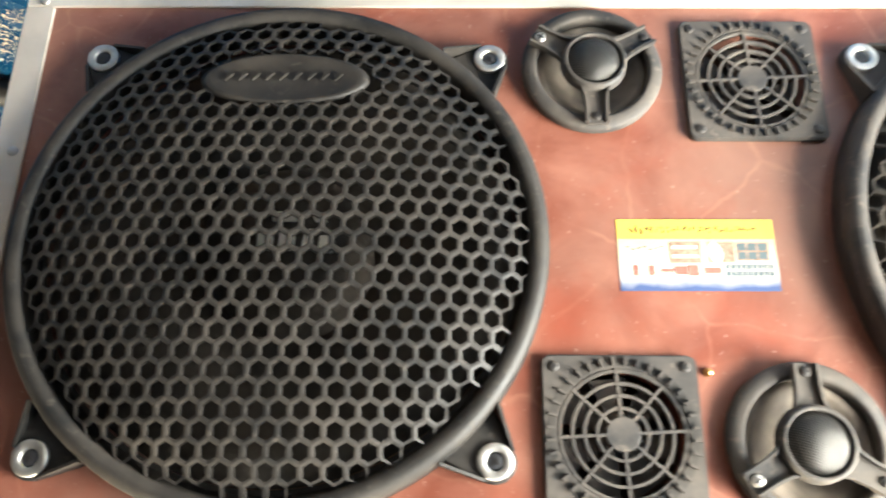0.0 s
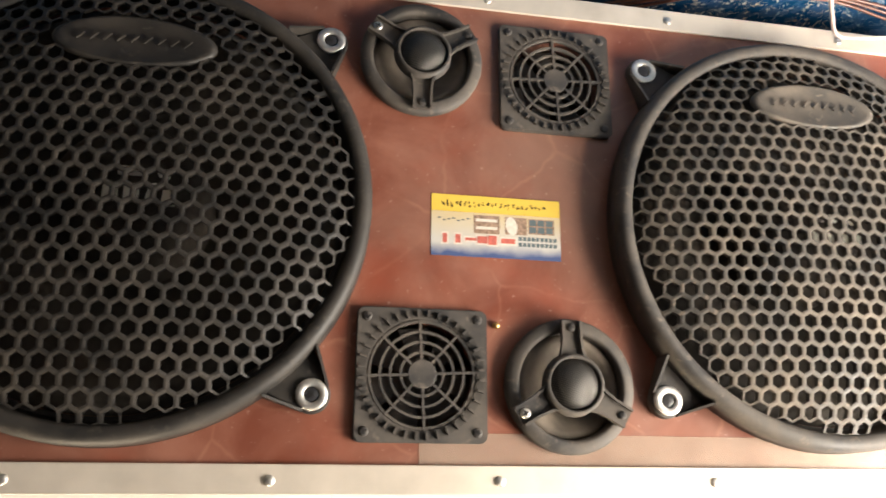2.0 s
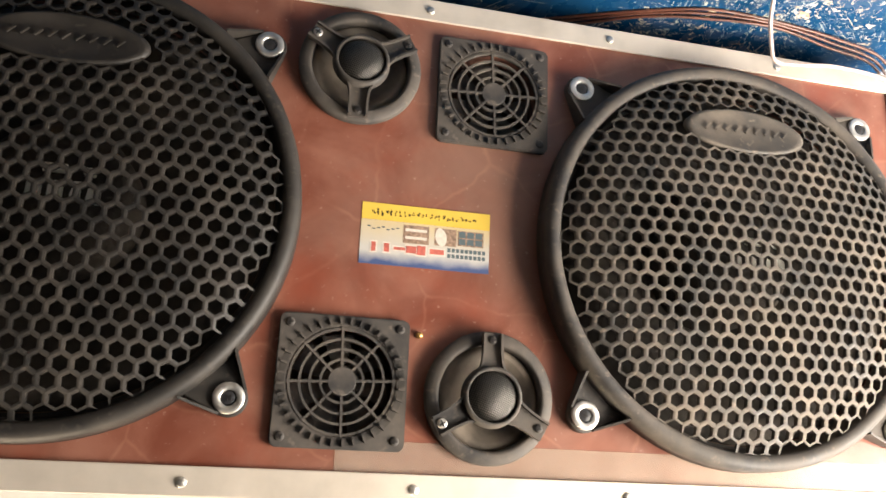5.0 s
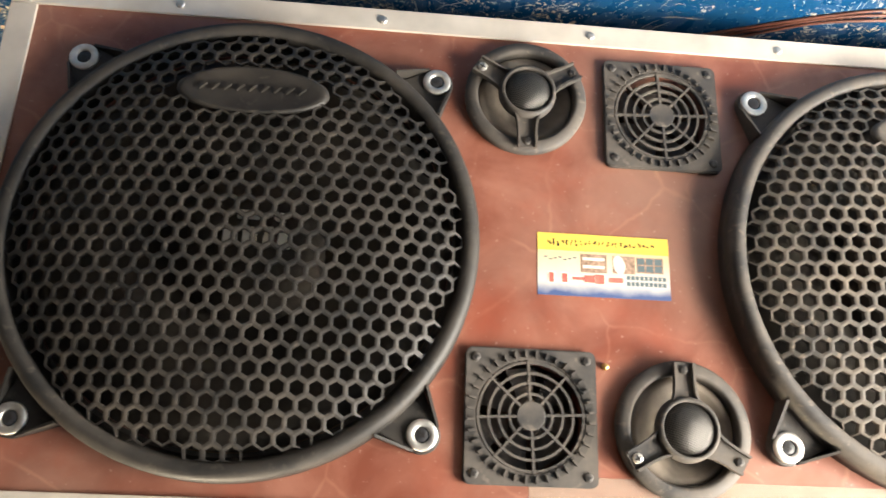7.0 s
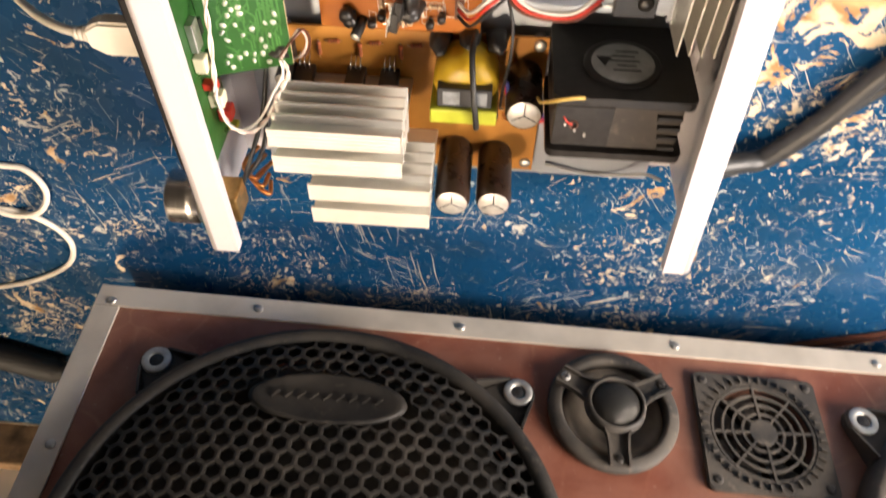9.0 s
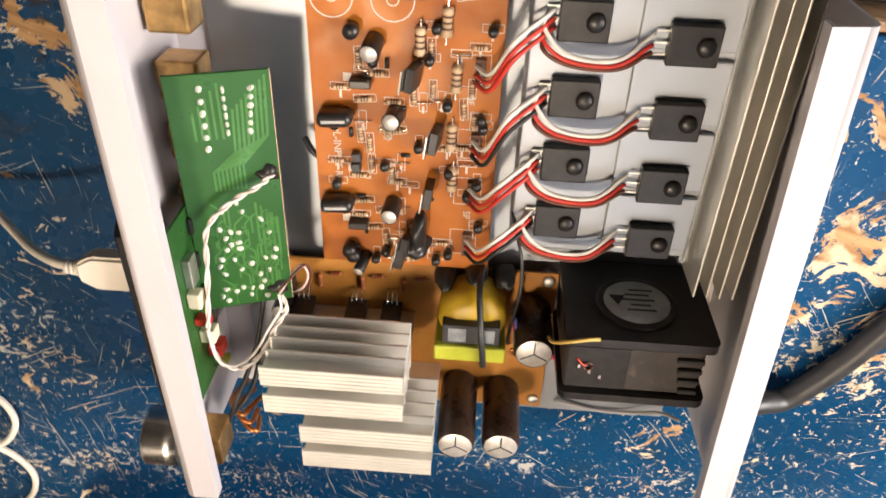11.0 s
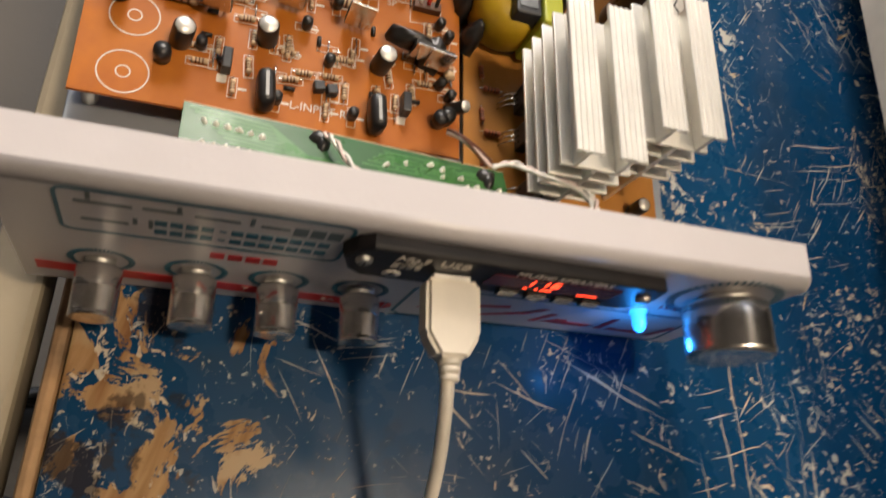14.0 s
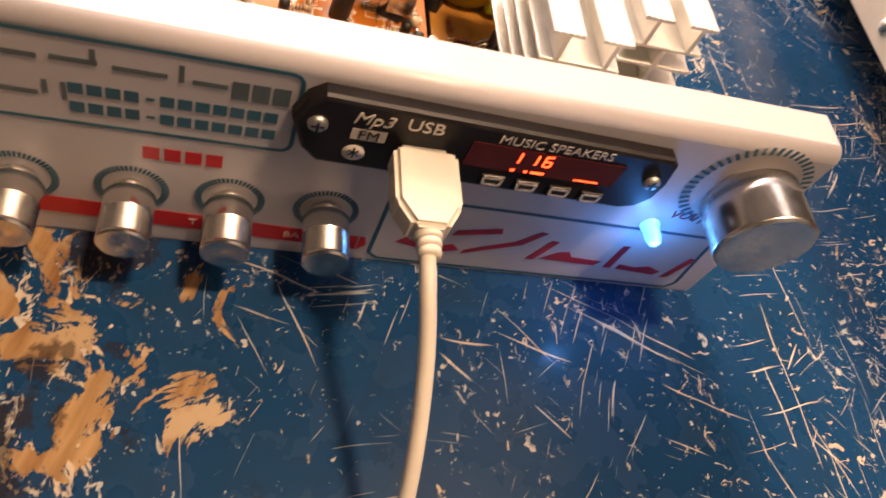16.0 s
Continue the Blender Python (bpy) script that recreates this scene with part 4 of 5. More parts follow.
for poly in ([(-0.1180, 0.0130), (-0.1040, 0.0090), (-0.0960, 0.0120), (-0.0990, 0.0150), (-0.1060, 0.0125), (-0.1150, 0.0165)],
             [(-0.1010, 0.0200), (-0.0850, 0.0240), (-0.0860, 0.0270), (-0.1000, 0.0230)], [(-0.0950, 0.0100), (-0.0760, 0.0190), (-0.0700, 0.0270), (-0.0725, 0.0275), (-0.0790, 0.0205), (-0.0945, 0.0125)],
             [(-0.0720, 0.0110), (-0.0690, 0.0110), (-0.0640, 0.0230), (-0.0668, 0.0235)], [(-0.0670, 0.0120), (-0.0460, 0.0115), (-0.0440, 0.0145), (-0.0560, 0.0150), (-0.0580, 0.0180), (-0.0620, 0.0170)],
             [(-0.0420, 0.0110), (-0.0390, 0.0110), (-0.0385, 0.0255), (-0.0412, 0.0250)], [(-0.0370, 0.0110), (-0.0210, 0.0095), (-0.0190, 0.0120), (-0.0250, 0.0145), (-0.0300, 0.0130), (-0.0365, 0.0140)],
             [(-0.0175, 0.0085), (-0.0145, 0.0090), (-0.0100, 0.0220), (-0.0128, 0.0225)]):
    face_print("title_stroke", prism(poly, 0, 0.0001), PRINTMAROON)
part("word", lettering("VOL", 0.0052, 0.0001, 0.2), PRINTMAROON, front, "", FRONT @ pose(-0.0308, 0.0455, 0.0001))
part("word", lettering("BA", 0.0042), SILK, front, "", FRONT @ pose(-0.1508, 0.0104, 0.00025))
part("word", lettering("T", 0.0042), SILK, front, "", FRONT @ pose(-0.1800, 0.0118, 0.00025))


def knob(v, w, r, length, t0, t1, n, label):
    k = part("knob", knurled(r, length), KNOB, front, label, pose(0, v, w) @ OUT)
    mark = bpy.data.meshes.new("dial_mark")
    bm = bar((t0, 0), (t1, 0), 0.0007 if r < 0.01 else 0.0011, 0, 0.0001)
    bm.to_mesh(mark)
    bm.free()
    for i in range(n):
        part("dial_mark", mark, PRINTBLUE, front, "", FRONT @ pose(v, w, 0.0002, 0, 0, 360 * i / n))
    part("nut", lathe([(0, 0.0002), (r * 0.75, 0.0002), (r * 0.75, 0.0024), (r * 0.5, 0.0028), (0, 0.0028)], 6), STEEL, k)


def knurled(r, length):
    """A turned knob with fine rings round its outer half and a dished end."""
    bm = lathe([(0, 0.003), (r * 0.95, 0.003), (r, 0.0036), (r, length * 0.50)] + [(r * (0.978 if k % 2 and r < 0.01 else 1.0), length * (0.52 + 0.019 * k)) for k in range(22)] + [(r, length - 0.0006), (r * 0.94, length), (r * 0.3, length - 0.0003), (0, length - 0.0005)], 72)
    for f in bm.faces:
        f.smooth = abs(f.normal.z) < 0.4 and (r > 0.01 or f.calc_center_median().z < length * 0.5)
    return bm


for v in (-0.2245, -0.1965, -0.1703, -0.1425):
    knob(v, 0.0255, 0.0068, 0.0190, 0.0078, 0.0098, 48, "small turned aluminium knob")
knob(-0.0200, 0.0625, 0.0148, 0.0215, 0.0168, 0.0200, 46, "large turned aluminium volume knob")

# the player module
player = part("player_module", prism([(-0.1585, 0.0680), (-0.1550, 0.0580), (-0.1505, 0.0535), (-0.0590, 0.0508), (-0.0540, 0.0525), (-0.0508, 0.0570), (-0.0500, 0.0640), (-0.0512, 0.0725), (-0.0535, 0.0748), (-0.1515, 0.0782), (-0.1555, 0.0750)], 0.0002, 0.0048, None, None, 0.0014), MODULE, front, "glossy black media player fascia", FRONT)
part("display_window", prism([(-0.1125, 0.0612), (-0.0668, 0.0603), (-0.0662, 0.0696), (-0.1120, 0.0708)], 0.0049, 0.0051), SMOKED, player, "dark red display window")
part("word", lettering("MUSIC SPEAKERS", 0.0045), SILK, player, "", pose(-0.0887, 0.0727, 0.0050, 0, 0, -0.6))
part("word", lettering("USB", 0.0058), SILK, player, "", pose(-0.1255, 0.0728, 0.0050, 0, 0, -1))
part("word", lettering("Mp3", 0.0058, 0.0001, 0.25), SILK, player, "", pose(-0.1389, 0.0725, 0.0050, 0, 0, -1))
part("word", lettering("FM", 0.0046), BLACK, player, "", pose(-0.1390, 0.0668, 0.0052, 0, 0, -1))
part("word_patch", box(-0.1435, -0.1345, 0.0648, 0.0688, 0.0049, 0.0050), SILK, player)
part("radio_mark", lathe([(0.0030, 0.0049), (0.0030, 0.0051), (0, 0.0051)], 24), SILK, player, "", pose(-0.1415, 0.0595, 0))
for p, q in (((-0.1428, 0.0605), (-0.1402, 0.0585)), ((-0.1428, 0.0585), (-0.1402, 0.0605)), ((-0.1415, 0.0615), (-0.1415, 0.0575))):
    part("radio_stroke", bar(p, q, 0.0005, 0.0051, 0.0052), BLACK, player)
SEG = {"1": "bc", "6": "acdefg"}


def digit(ch, x, y, h, parent):
    w, t = h * 0.5, h * 0.13
    spots = {"a": (x, y + h / 2, w, t), "g": (x, y, w, t), "d": (x, y - h / 2, w, t), "b": (x + w / 2, y + h / 4, t, h / 2), "c": (x + w / 2, y - h / 4, t, h / 2), "f": (x - w / 2, y + h / 4, t, h / 2), "e": (x - w / 2, y - h / 4, t, h / 2)}
    for s in SEG[ch]:
        cx, cy, sx, sy = spots[s]
        part("segment", box(cx - sx / 2, cx + sx / 2, cy - sy / 2, cy + sy / 2, 0.0052, 0.0053), SEGMENT, parent, "lit red segment")


for ch, x in (("1", -0.0985), ("1", -0.0935), ("6", -0.0893)):
    digit(ch, x, 0.0672, 0.0040, player)
for x, w in ((-0.0985, 0.0012), (-0.0945, 0.0010), (-0.0925, 0.0040)):
    part("segment", box(x, x + w, 0.0616, 0.0624, 0.0052, 0.0053), SEGMENT, player, "lit red segment")
part("segment", box(-0.0790, -0.0715, 0.0613, 0.0617, 0.0052, 0.0053), SEGMENT, player, "lit red segment")
for i in range(4):
    bt = part("button", box(-0.0035, 0.0035, -0.0022, 0.0022, 0, 0.0012, 0.0004), BLACK, player, "", pose(-0.1020 + i * 0.0104, 0.0567 - i * 0.0005, 0.0048))
    part("button_mark", outline([(-0.0024, -0.0014), (0.0024, -0.0014), (0.0028, 0.0014), (-0.0028, 0.0014)], 0.0008), SILK, bt, "", pose(0, 0, 0.0012))
for v, w in ((-0.1522, 0.0686), (-0.0556, 0.0648)):
    sc = part("screw", screw_head(0.0026, 0.0014), STEEL, player, "", pose(v, w, 0.0048))
    part("cross_slot", slot(0.0026, 0.0014), BLACK, sc)
led = part("indicator_light", lathe([(0.0032, 0.0), (0.0032, 0.0012), (0.0026, 0.0013), (0.0026, 0.0055), (0.0020, 0.0074), (0.0008, 0.0082), (0, 0.0083)], 20), LEDBLUE, front, "glowing blue indicator light", pose(0, -0.0395, 0.0390) @ OUT)

# circuit boards
main = part("main_board", box(-0.1410, -0.0620, -0.2460, -0.1025, 0.0155, 0.0170, 0.0002), PCB, amp, "orange-brown amplifier circuit board")
TOP = 0.0170
for u, v in ((-0.136, -0.240), (-0.067, -0.240), (-0.136, -0.108), (-0.067, -0.108)):
    part("standoff", lathe([(0, 0.0034), (0.003, 0.0034), (0.003, 0.0155), (0, 0.0155)], 8), STEEL, main, "", pose(u, v, 0))


def electrolytic(parent, u, v, z, r, h, lean=(0, 0), sleeve=None, vents=3):
    c = part("capacitor", lathe([(0, 0), (r * 0.95, 0), (r, r * 0.15), (r, h - r * 0.3), (r * 0.90, h - r * 0.1), (r * 0.88, h)], 24), sleeve or BLACK, parent, "", pose(u, v, z, lean[0], lean[1], 0))
    part("can_top", lathe([(r * 0.88, h - 0.0004), (r * 0.82, h), (0, h)], 24), CANTOP, c, "bright aluminium can top")
    if r > 0.006:
        for k in range(vents):
            a = radians(120 * k + 30)
            part("vent_score", bar((0, 0), (r * 0.75 * math.cos(a), r * 0.75 * math.sin(a)), r * 0.07, h, h + 0.00015), FERRITE, c)
        part("stripe", prism([(r * 1.004 * math.cos(radians(a)), r * 1.004 * math.sin(radians(a))) for a in range(-16, 17, 8)] + [(r * 0.9, 0.001), (r * 0.9, -0.001)], r * 0.4, h - r * 0.5), GREYB, c)


def resistor(parent, u, v, z, ln, r, turn, body=None):
    c = part("resistor", lathe([(0, -ln / 2), (r, -ln / 2 + r * 0.2), (r * 1.08, -ln / 2 + r), (r * 0.88, -ln / 4), (r * 0.88, ln / 4), (r * 1.08, ln / 2 - r), (r, ln / 2 - r * 0.2), (0, ln / 2)], 10), body or TANRES, parent, "", pose(u, v, z + r, 0, 0, turn) @ OUT)
    b = bmesh.new()
    for q in (-0.25, -0.05, 0.15):
        b = lathe([(r * 0.93, ln * q), (r * 0.93, ln * (q + 0.08))], 10, b)
    part("band", b, BANDS, c)
    part("lead", lathe([(r * 0.22, -ln * 0.75), (r * 0.22, ln * 0.75)], 6), SOLDER, c)


def printed(parent, kind_of, u, v, z, a, b, turn=0):
    """White legend on a board."""
    bm = outline([(-a, -b), (a, -b), (a, b), (-a, b)], 0.0003) if kind_of == "box" else ring(a - 0.0005, a, 0, 0.0001, 32)
    part("legend", bm, SILK, parent, "", pose(u, v, z + 0.00005, 0, 0, turn))


def lumpy(rx, ry, h, seed):
    """An uneven dome of set glue."""
    bm = lathe([(1.0, 0), (0.98, 0.30), (0.80, 0.70), (0.42, 0.94), (0, 1.0)], 18)
    for q in bm.verts:
        f = 1 + 0.30 * noise.noise(Vector((q.co.x * 1.6 + seed, q.co.y * 1.6, q.co.z * 1.6)))
        q.co = Vector((q.co.x * f * rx, q.co.y * f * ry, max(q.co.z * f, 0) * h))
    return smooth(bm)


for (u, v), lean in zip(((-0.0893, -0.2127), (-0.0978, -0.1818), (-0.0963, -0.1374)), ((-8, 5), (4, 6), (-3, 4))):
    electrolytic(main, u, v, TOP, 0.0040, 0.0125, lean)
electrolytic(main, -0.0832, -0.1077, TOP, 0.0027, 0.0115, (-20, 16))
for u, v in ((-0.0804, -0.2175), (-0.0757, -0.1125), (-0.0775, -0.1095)):
    part("transistor", lathe([(0, 0), (0.0030, 0), (0.0033, 0.004), (0.0030, 0.0062), (0, 0.0064)], 14), BLACK, main, "", pose(u, v, TOP + 0.001))
for u, v in ((-0.0725, -0.1808), (-0.0715, -0.1387), (-0.107, -0.235)):
    fc = box(-0.0075, 0.0075, -0.0033, 0.0033, 0, 0.0105, 0.0028, 3)
    f = part("film_capacitor", smooth(fc), BLACK, main, "glossy black moulded capacitor", pose(u, v, TOP + 0.0005, 0, 0, 4))
    part("marking", box(-0.005, 0.005, -0.0006, 0.0006, 0.0105, 0.0106), GREYB, f)
for u, v in ((-0.0964, -0.2289), (-0.0723, -0.2295)):
    printed(main, "ring", u, v, TOP, 0.0088, 0)
    printed(main, "ring", u, v, TOP, 0.0026, 0)
for i, (u, v) in enumerate(((-0.1076, -0.2011), (-0.1161, -0.1744), (-0.1129, -0.1480), (-0.1054, -0.1205), (-0.1020, -0.1145))):
    t = part("transistor", box(-0.0018, 0.0018, -0.0052, 0.0052, 0.003, 0.014, 0.0004), BLACK, main, "", pose(u, v, TOP, 0, 14 - 6 * (i % 3), -8))
    part("metal_tab", box(0.0019, 0.0026, -0.0050, 0.0050, 0.004, 0.0185, 0.0002), SOLDER, t, "bright metal tab")
    for q in (-0.0025, 0, 0.0025):
        part("pin", box(-0.0004, 0.0004, q - 0.0004, q + 0.0004, 0, 0.0032), SOLDER, t)
clipb = part("black_bracket", lumpy(0.0042, 0.0100, 0.0080, 3), BLACK, main, "black glue over a strap", pose(-0.1085, -0.1270, TOP + 0.0040, 0, 0, -6))
part("glue_blob", lumpy(0.0075, 0.0060, 0.0110, 5), BLACK, main, "glossy black glue", pose(-0.1060, -0.1165, TOP))
for u, v, turn in ((-0.1074, -0.2139, 88), (-0.1224, -0.1526, 88), (-0.1021, -0.1087, 10), (-0.1213, -0.1731, 88), (-0.1225, -0.1990, 88), (-0.118, -0.2220, 88)):
    resistor(main, u, v, TOP, 0.0120, 0.0023, turn)
for i, (u, v) in enumerate(((-0.0844, -0.1875), (-0.0861, -0.1668), (-0.0868, -0.1566), (-0.0956, -0.1522), (-0.0973, -0.1734), (-0.0812, -0.1509), (-0.0826, -0.1379), (-0.0926, -0.1182), (-0.0823, -0.2049), (-0.0822, -0.1717), (-0.0926, -0.1334), (-0.1186, -0.1169), (-0.0867, -0.1236), (-0.105, -0.190), (-0.112, -0.210), (-0.126, -0.185), (-0.126, -0.232), (-0.09, -0.199))):
    turn = (5, 92, 92, 95, 10, 0)[i % 6]
    resistor(main, u, v, TOP, 0.0062, 0.0011, turn)
    printed(main, "box", u, v, TOP, 0.0048, 0.0017, turn)
for u, v in ((-0.0804, -0.1610), (-0.0800, -0.1560)):
    part("diode", box(-0.002, 0.002, -0.0022, 0.0022, 0.0005, 0.0045, 0.0006), FERRITE, main, "", pose(u, v, TOP, 0, 0, 10))
for i in range(10):
    u, v = -0.128 + 0.055 * random.random(), -0.235 + 0.125 * random.random()
    part("diode", lathe([(0, -0.002), (0.0009, -0.002), (0.0009, 0.002), (0, 0.002)], 8), BLACK, main, "", pose(u, v, TOP + 0.001, 0, 0, 90 * (i % 2)) @ OUT)
for u, v in ((-0.0773, -0.1965), (-0.0742, -0.1275)):
    part("legend", box(-0.0018, 0.0018, -0.0018, 0.0018, 0, 0.0001), SILK, main, "", pose(u, v, TOP))
    part("transistor", box(-0.0045, 0.0045, -0.0018, 0.0018, 0, 0.006, 0.0006), BLACK, main, "", pose(u - 0.006, v + 0.001, TOP))
rnd = random.Random(7)
for i in range(62):
    u, v = rnd.uniform(-0.136, -0.068), rnd.uniform(-0.240, -0.106)
    if v < -0.217 and u > -0.112:
        continue
    turn = rnd.choice((0, 90))
    if i % 3 == 0:
        part("transistor", lathe([(0, 0), (0.0021, 0), (0.0022, 0.003), (0.0020, 0.0048), (0, 0.005)], 10), BLACK, main, "", pose(u, v, TOP + 0.001))
    elif i % 3 == 1:
        resistor(main, u, v, TOP, 0.0058, 0.0010, turn)
    else:
        part("jumper", tube([(u - 0.004, v, TOP), (u - 0.003, v, TOP + 0.0012), (u + 0.003, v, TOP + 0.0012), (u + 0.004, v, TOP)], 0.0003, 5, 3), SOLDER, main)
    printed(main, "box", u, v, TOP, 0.0042, 0.0016, turn)
    part("legend", box(-0.0016, 0.0016, -0.0005, 0.0005, 0, 0.0001), SILK, main, "", pose(u, v + 0.0035, TOP, 0, 0, 90))
part("word", lettering("L-INPUT-R", 0.0048), SILK, main, "", pose(-0.0716, -0.1603, TOP + 0.0002, 0, 0, 90))
part("word", lettering("SP", 0.0045), SILK, main, "", pose(-0.1295, -0.1330, TOP + 0.0002, 0, 0, 90))
part("word", lettering("SF", 0.0045), SILK, main, "", pose(-0.1285, -0.1890, TOP + 0.0002, 0, 0, 90))
for u, v in ((-0.1285, -0.1455), (-0.1275, -0.1180), (-0.1290, -0.1690), (-0.1290, -0.2020)):
    printed(main, "box", u - 0.001, v, TOP, 0.006, 0.0068)
    cn = part("terminal_strip", box(-0.0022, 0.0022, -0.006, 0.006, 0, 0.0035, 0.0004), BANDS, main, "", pose(u - 0.003, v, TOP))
    for q in (-0.0035, 0, 0.0035):
        part("solder_pin", lathe([(0, 0), (0.001, 0), (0.0008, 0.0052), (0, 0.0055)], 8), SOLDER, cn, "", pose(0, q, 0))

# tone board: green, solder side up, tilted towards the front
tone = part("tone_board", box(-0.0180, 0.0212, -0.0580, 0.0580, -0.0016, 0.0, 0.0002), PCBGREEN, amp, "green tone-control board, solder side up", pose(-0.0338, -0.1495, 0.0435, -3, -20, 0))
part("bare_edge", box(-0.0184, -0.0181, -0.0580, 0.0580, -0.0016, 0.0), TANRES, tone)


def trace(pts, w=0.0010):
    bm = bmesh.new()
    for p, q in zip(pts, pts[1:]):
        bm = bar(p, q, w, 0.00002, 0.00012, bm)
    part("copper_track", bm, TRACE, tone)


for i in range(8):
    d = 0.0019 * i
    trace([(-0.0160 + d, -0.0560 + d), (-0.0150 + d, -0.0300 + d * 0.5), (-0.0040 + d * 0.9, -0.0175 + d * 0.2), (-0.0040 + d * 0.9, -0.0060)])
for i in range(5):
    d = 0.0021 * i
    trace([(-0.0150 + d, 0.0100 - d), (-0.0150 + d, 0.0330), (-0.0120 + d, 0.0370), (-0.0120 + d, 0.0540 - d)])
for i in range(5):
    trace([(0.0020 + 0.0026 * i, -0.0540 + 0.003 * i), (0.0020 + 0.0026 * i, -0.0300)])
for i in range(46):
    x, y = rnd.uniform(-0.012, 0.012), rnd.uniform(-0.002, 0.050)
    dx, dy = rnd.choice((-1, 1)) * rnd.uniform(0.002, 0.006), rnd.uniform(0.003, 0.009)
    x2 = max(-0.0155, min(0.0155, x + dx))
    trace([(x, y), (x2, y + abs(x2 - x)), (x2, min(y + abs(x2 - x) + dy, 0.0565))], 0.0008)
blob = lathe([(0.0013, 0), (0.0011, 0.0005), (0.0007, 0.0008), (0.0004, 0.0015), (0, 0.0016)], 7)
blob_mesh = bpy.data.meshes.new("solder_joint")
blob.to_mesh(blob_mesh)
blob.free()
spots = [(-0.0105 + 0.0004 * i, -0.0510 + 0.0037 * i) for i in range(6)] + [(0.000, -0.0510 + 0.0037 * i) for i in range(6)] + [(0.0085, -0.0520 + 0.0052 * i) for i in range(6)]
for a in range(4):
    spots += [(-0.013 + 0.026 * random.random(), 0.000 + 0.056 * random.random()) for _ in range(12)]
apart = []
for x, y in spots:
    if all(math.hypot(x - a, y - b) > 0.0030 for a, b in apart):
        apart.append((x, y))
for x, y in apart:
    part("solder_joint", blob_mesh, JOINT, tone, "", pose(x, y, 0, 0, 0, 40 * x * 1000) @ Matrix.Diagonal((0.65 + 700 * abs(x) % 0.4, 0.9 + 900 * abs(y) % 0.5, 1, 1)))
for x, y in ((-0.0135, -0.0125), (-0.0125, 0.0500)):
    glue = lathe([(0.0046, 0), (0.0040, 0.0012), (0.0025, 0.0022), (0, 0.0025)], 16)
    for q in glue.verts:
        a = math.atan2(q.co.y, q.co.x)
        f = 1 + 0.22 * math.sin(3 * a + 400 * x) + 0.13 * math.sin(5 * a + 300 * y)
        q.co = Vector((q.co.x * f, q.co.y * f * 0.8, q.co.z * (1 + 0.25 * math.sin(2 * a))))
    part("glue_blob", smooth(glue), BLACK, tone, "glossy black glue", pose(x, y, 0))
for v in (-0.2245, -0.1965, -0.1703, -0.1425):
    pot = part("potentiometer", box(-0.0210, -0.0035, v - 0.0085, v + 0.0085, 0.0165, 0.0330, 0.0015), COPPERM, amp, "brass-coloured potentiometer can")
    part("bush", lathe([(0, 0), (0.0035, 0), (0.0035, 0.003), (0, 0.003)], 12), STEEL, pot, "", pose(-0.0035, v, 0.0255) @ OUT)
volpot = part("potentiometer", box(-0.0170, -0.0035, -0.0290, -0.0110, 0.0535, 0.0715, 0.0012), COPPERM, amp, "brass-coloured volume potentiometer")
for i in range(3):
    part("choke", smooth(tube([(-0.020 - 0.003 * i, -0.030 + 0.006 * i, 0.030), (-0.014 - 0.002 * i, -0.026 + 0.006 * i, 0.042), (-0.020 - 0.003 * i, -0.020 + 0.006 * i, 0.046), (-0.024, -0.018 + 0.006 * i, 0.034)], 0.0014, 6)), COPPER, volpot)
mp = part("player_board", box(-0.0130, -0.0115, -0.1490, -0.0560, 0.0400, 0.0740, 0.0002), PCBGREEN, amp, "green circuit board behind the player")
part("usb_socket", box(-0.0165, -0.0131, -0.1310, -0.1165, 0.0560, 0.0640, 0.0004), STEEL, mp)
part("ivory_connector", box(-0.0190, -0.0131, -0.1150, -0.1070, 0.0600, 0.0660, 0.0006), IVORY, mp)
part("red_connector", box(-0.0200, -0.0131, -0.0990, -0.0950, 0.0580, 0.0635, 0.0008), REDW, mp)
part("ivory_connector", box(-0.0200, -0.0131, -0.0900, -0.0830, 0.0540, 0.0610, 0.0006), IVORY, mp)
part("red_connector", box(-0.0200, -0.0131, -0.0770, -0.0700, 0.0480, 0.0560, 0.0008), REDW, mp)
part("led_lamp_base", box(-0.0180, -0.0131, -0.0600, -0.0570, 0.0420, 0.0480, 0.0006), LIME, mp)
for i in range(4):
    part("chip", box(-0.0150, -0.0131, -0.1440 + i * 0.018, -0.1360 + i * 0.018, 0.0450, 0.0520, 0.0003), BLACK, mp)

# power supply board
psu = part("power_board", box(-0.1765, -0.0340, -0.0985, -0.0060, 0.0100, 0.0115, 0.0002), PCBTAN, amp, "tan power-supply circuit board")
for u, v in ((-0.172, -0.094), (-0.040, -0.094), (-0.172, -0.012), (-0.040, -0.012)):
    so = part("standoff", lathe([(0, 0.0034), (0.003, 0.0034), (0.003, 0.0099), (0, 0.0099)], 8), STEEL, psu, "", pose(u, v, 0))
    part("screw", screw_head(0.0032, 0.002), STEEL, psu, "", pose(u, v, 0.0115))
for u, v, h, r in ((-0.1312, -0.0205, 0.0450, 0.0098), (-0.1541, -0.0185, 0.0420, 0.0098), (-0.1654, -0.0760, 0.0340, 0.0096)):
    electrolytic(psu, u, v, 0.0115, r, h, (0, 0), BROWNCAP)
xf = part("transformer", smooth(lathe([(0, 0.0125), (0.0140, 0.0125), (0.0164, 0.0165), (0.0166, 0.0290), (0.0148, 0.0340), (0.0090, 0.0362), (0, 0.0364)], 36, None, pose(-0.1355, -0.0830, 0))), YELLOW, psu, "transformer wound in yellow tape")
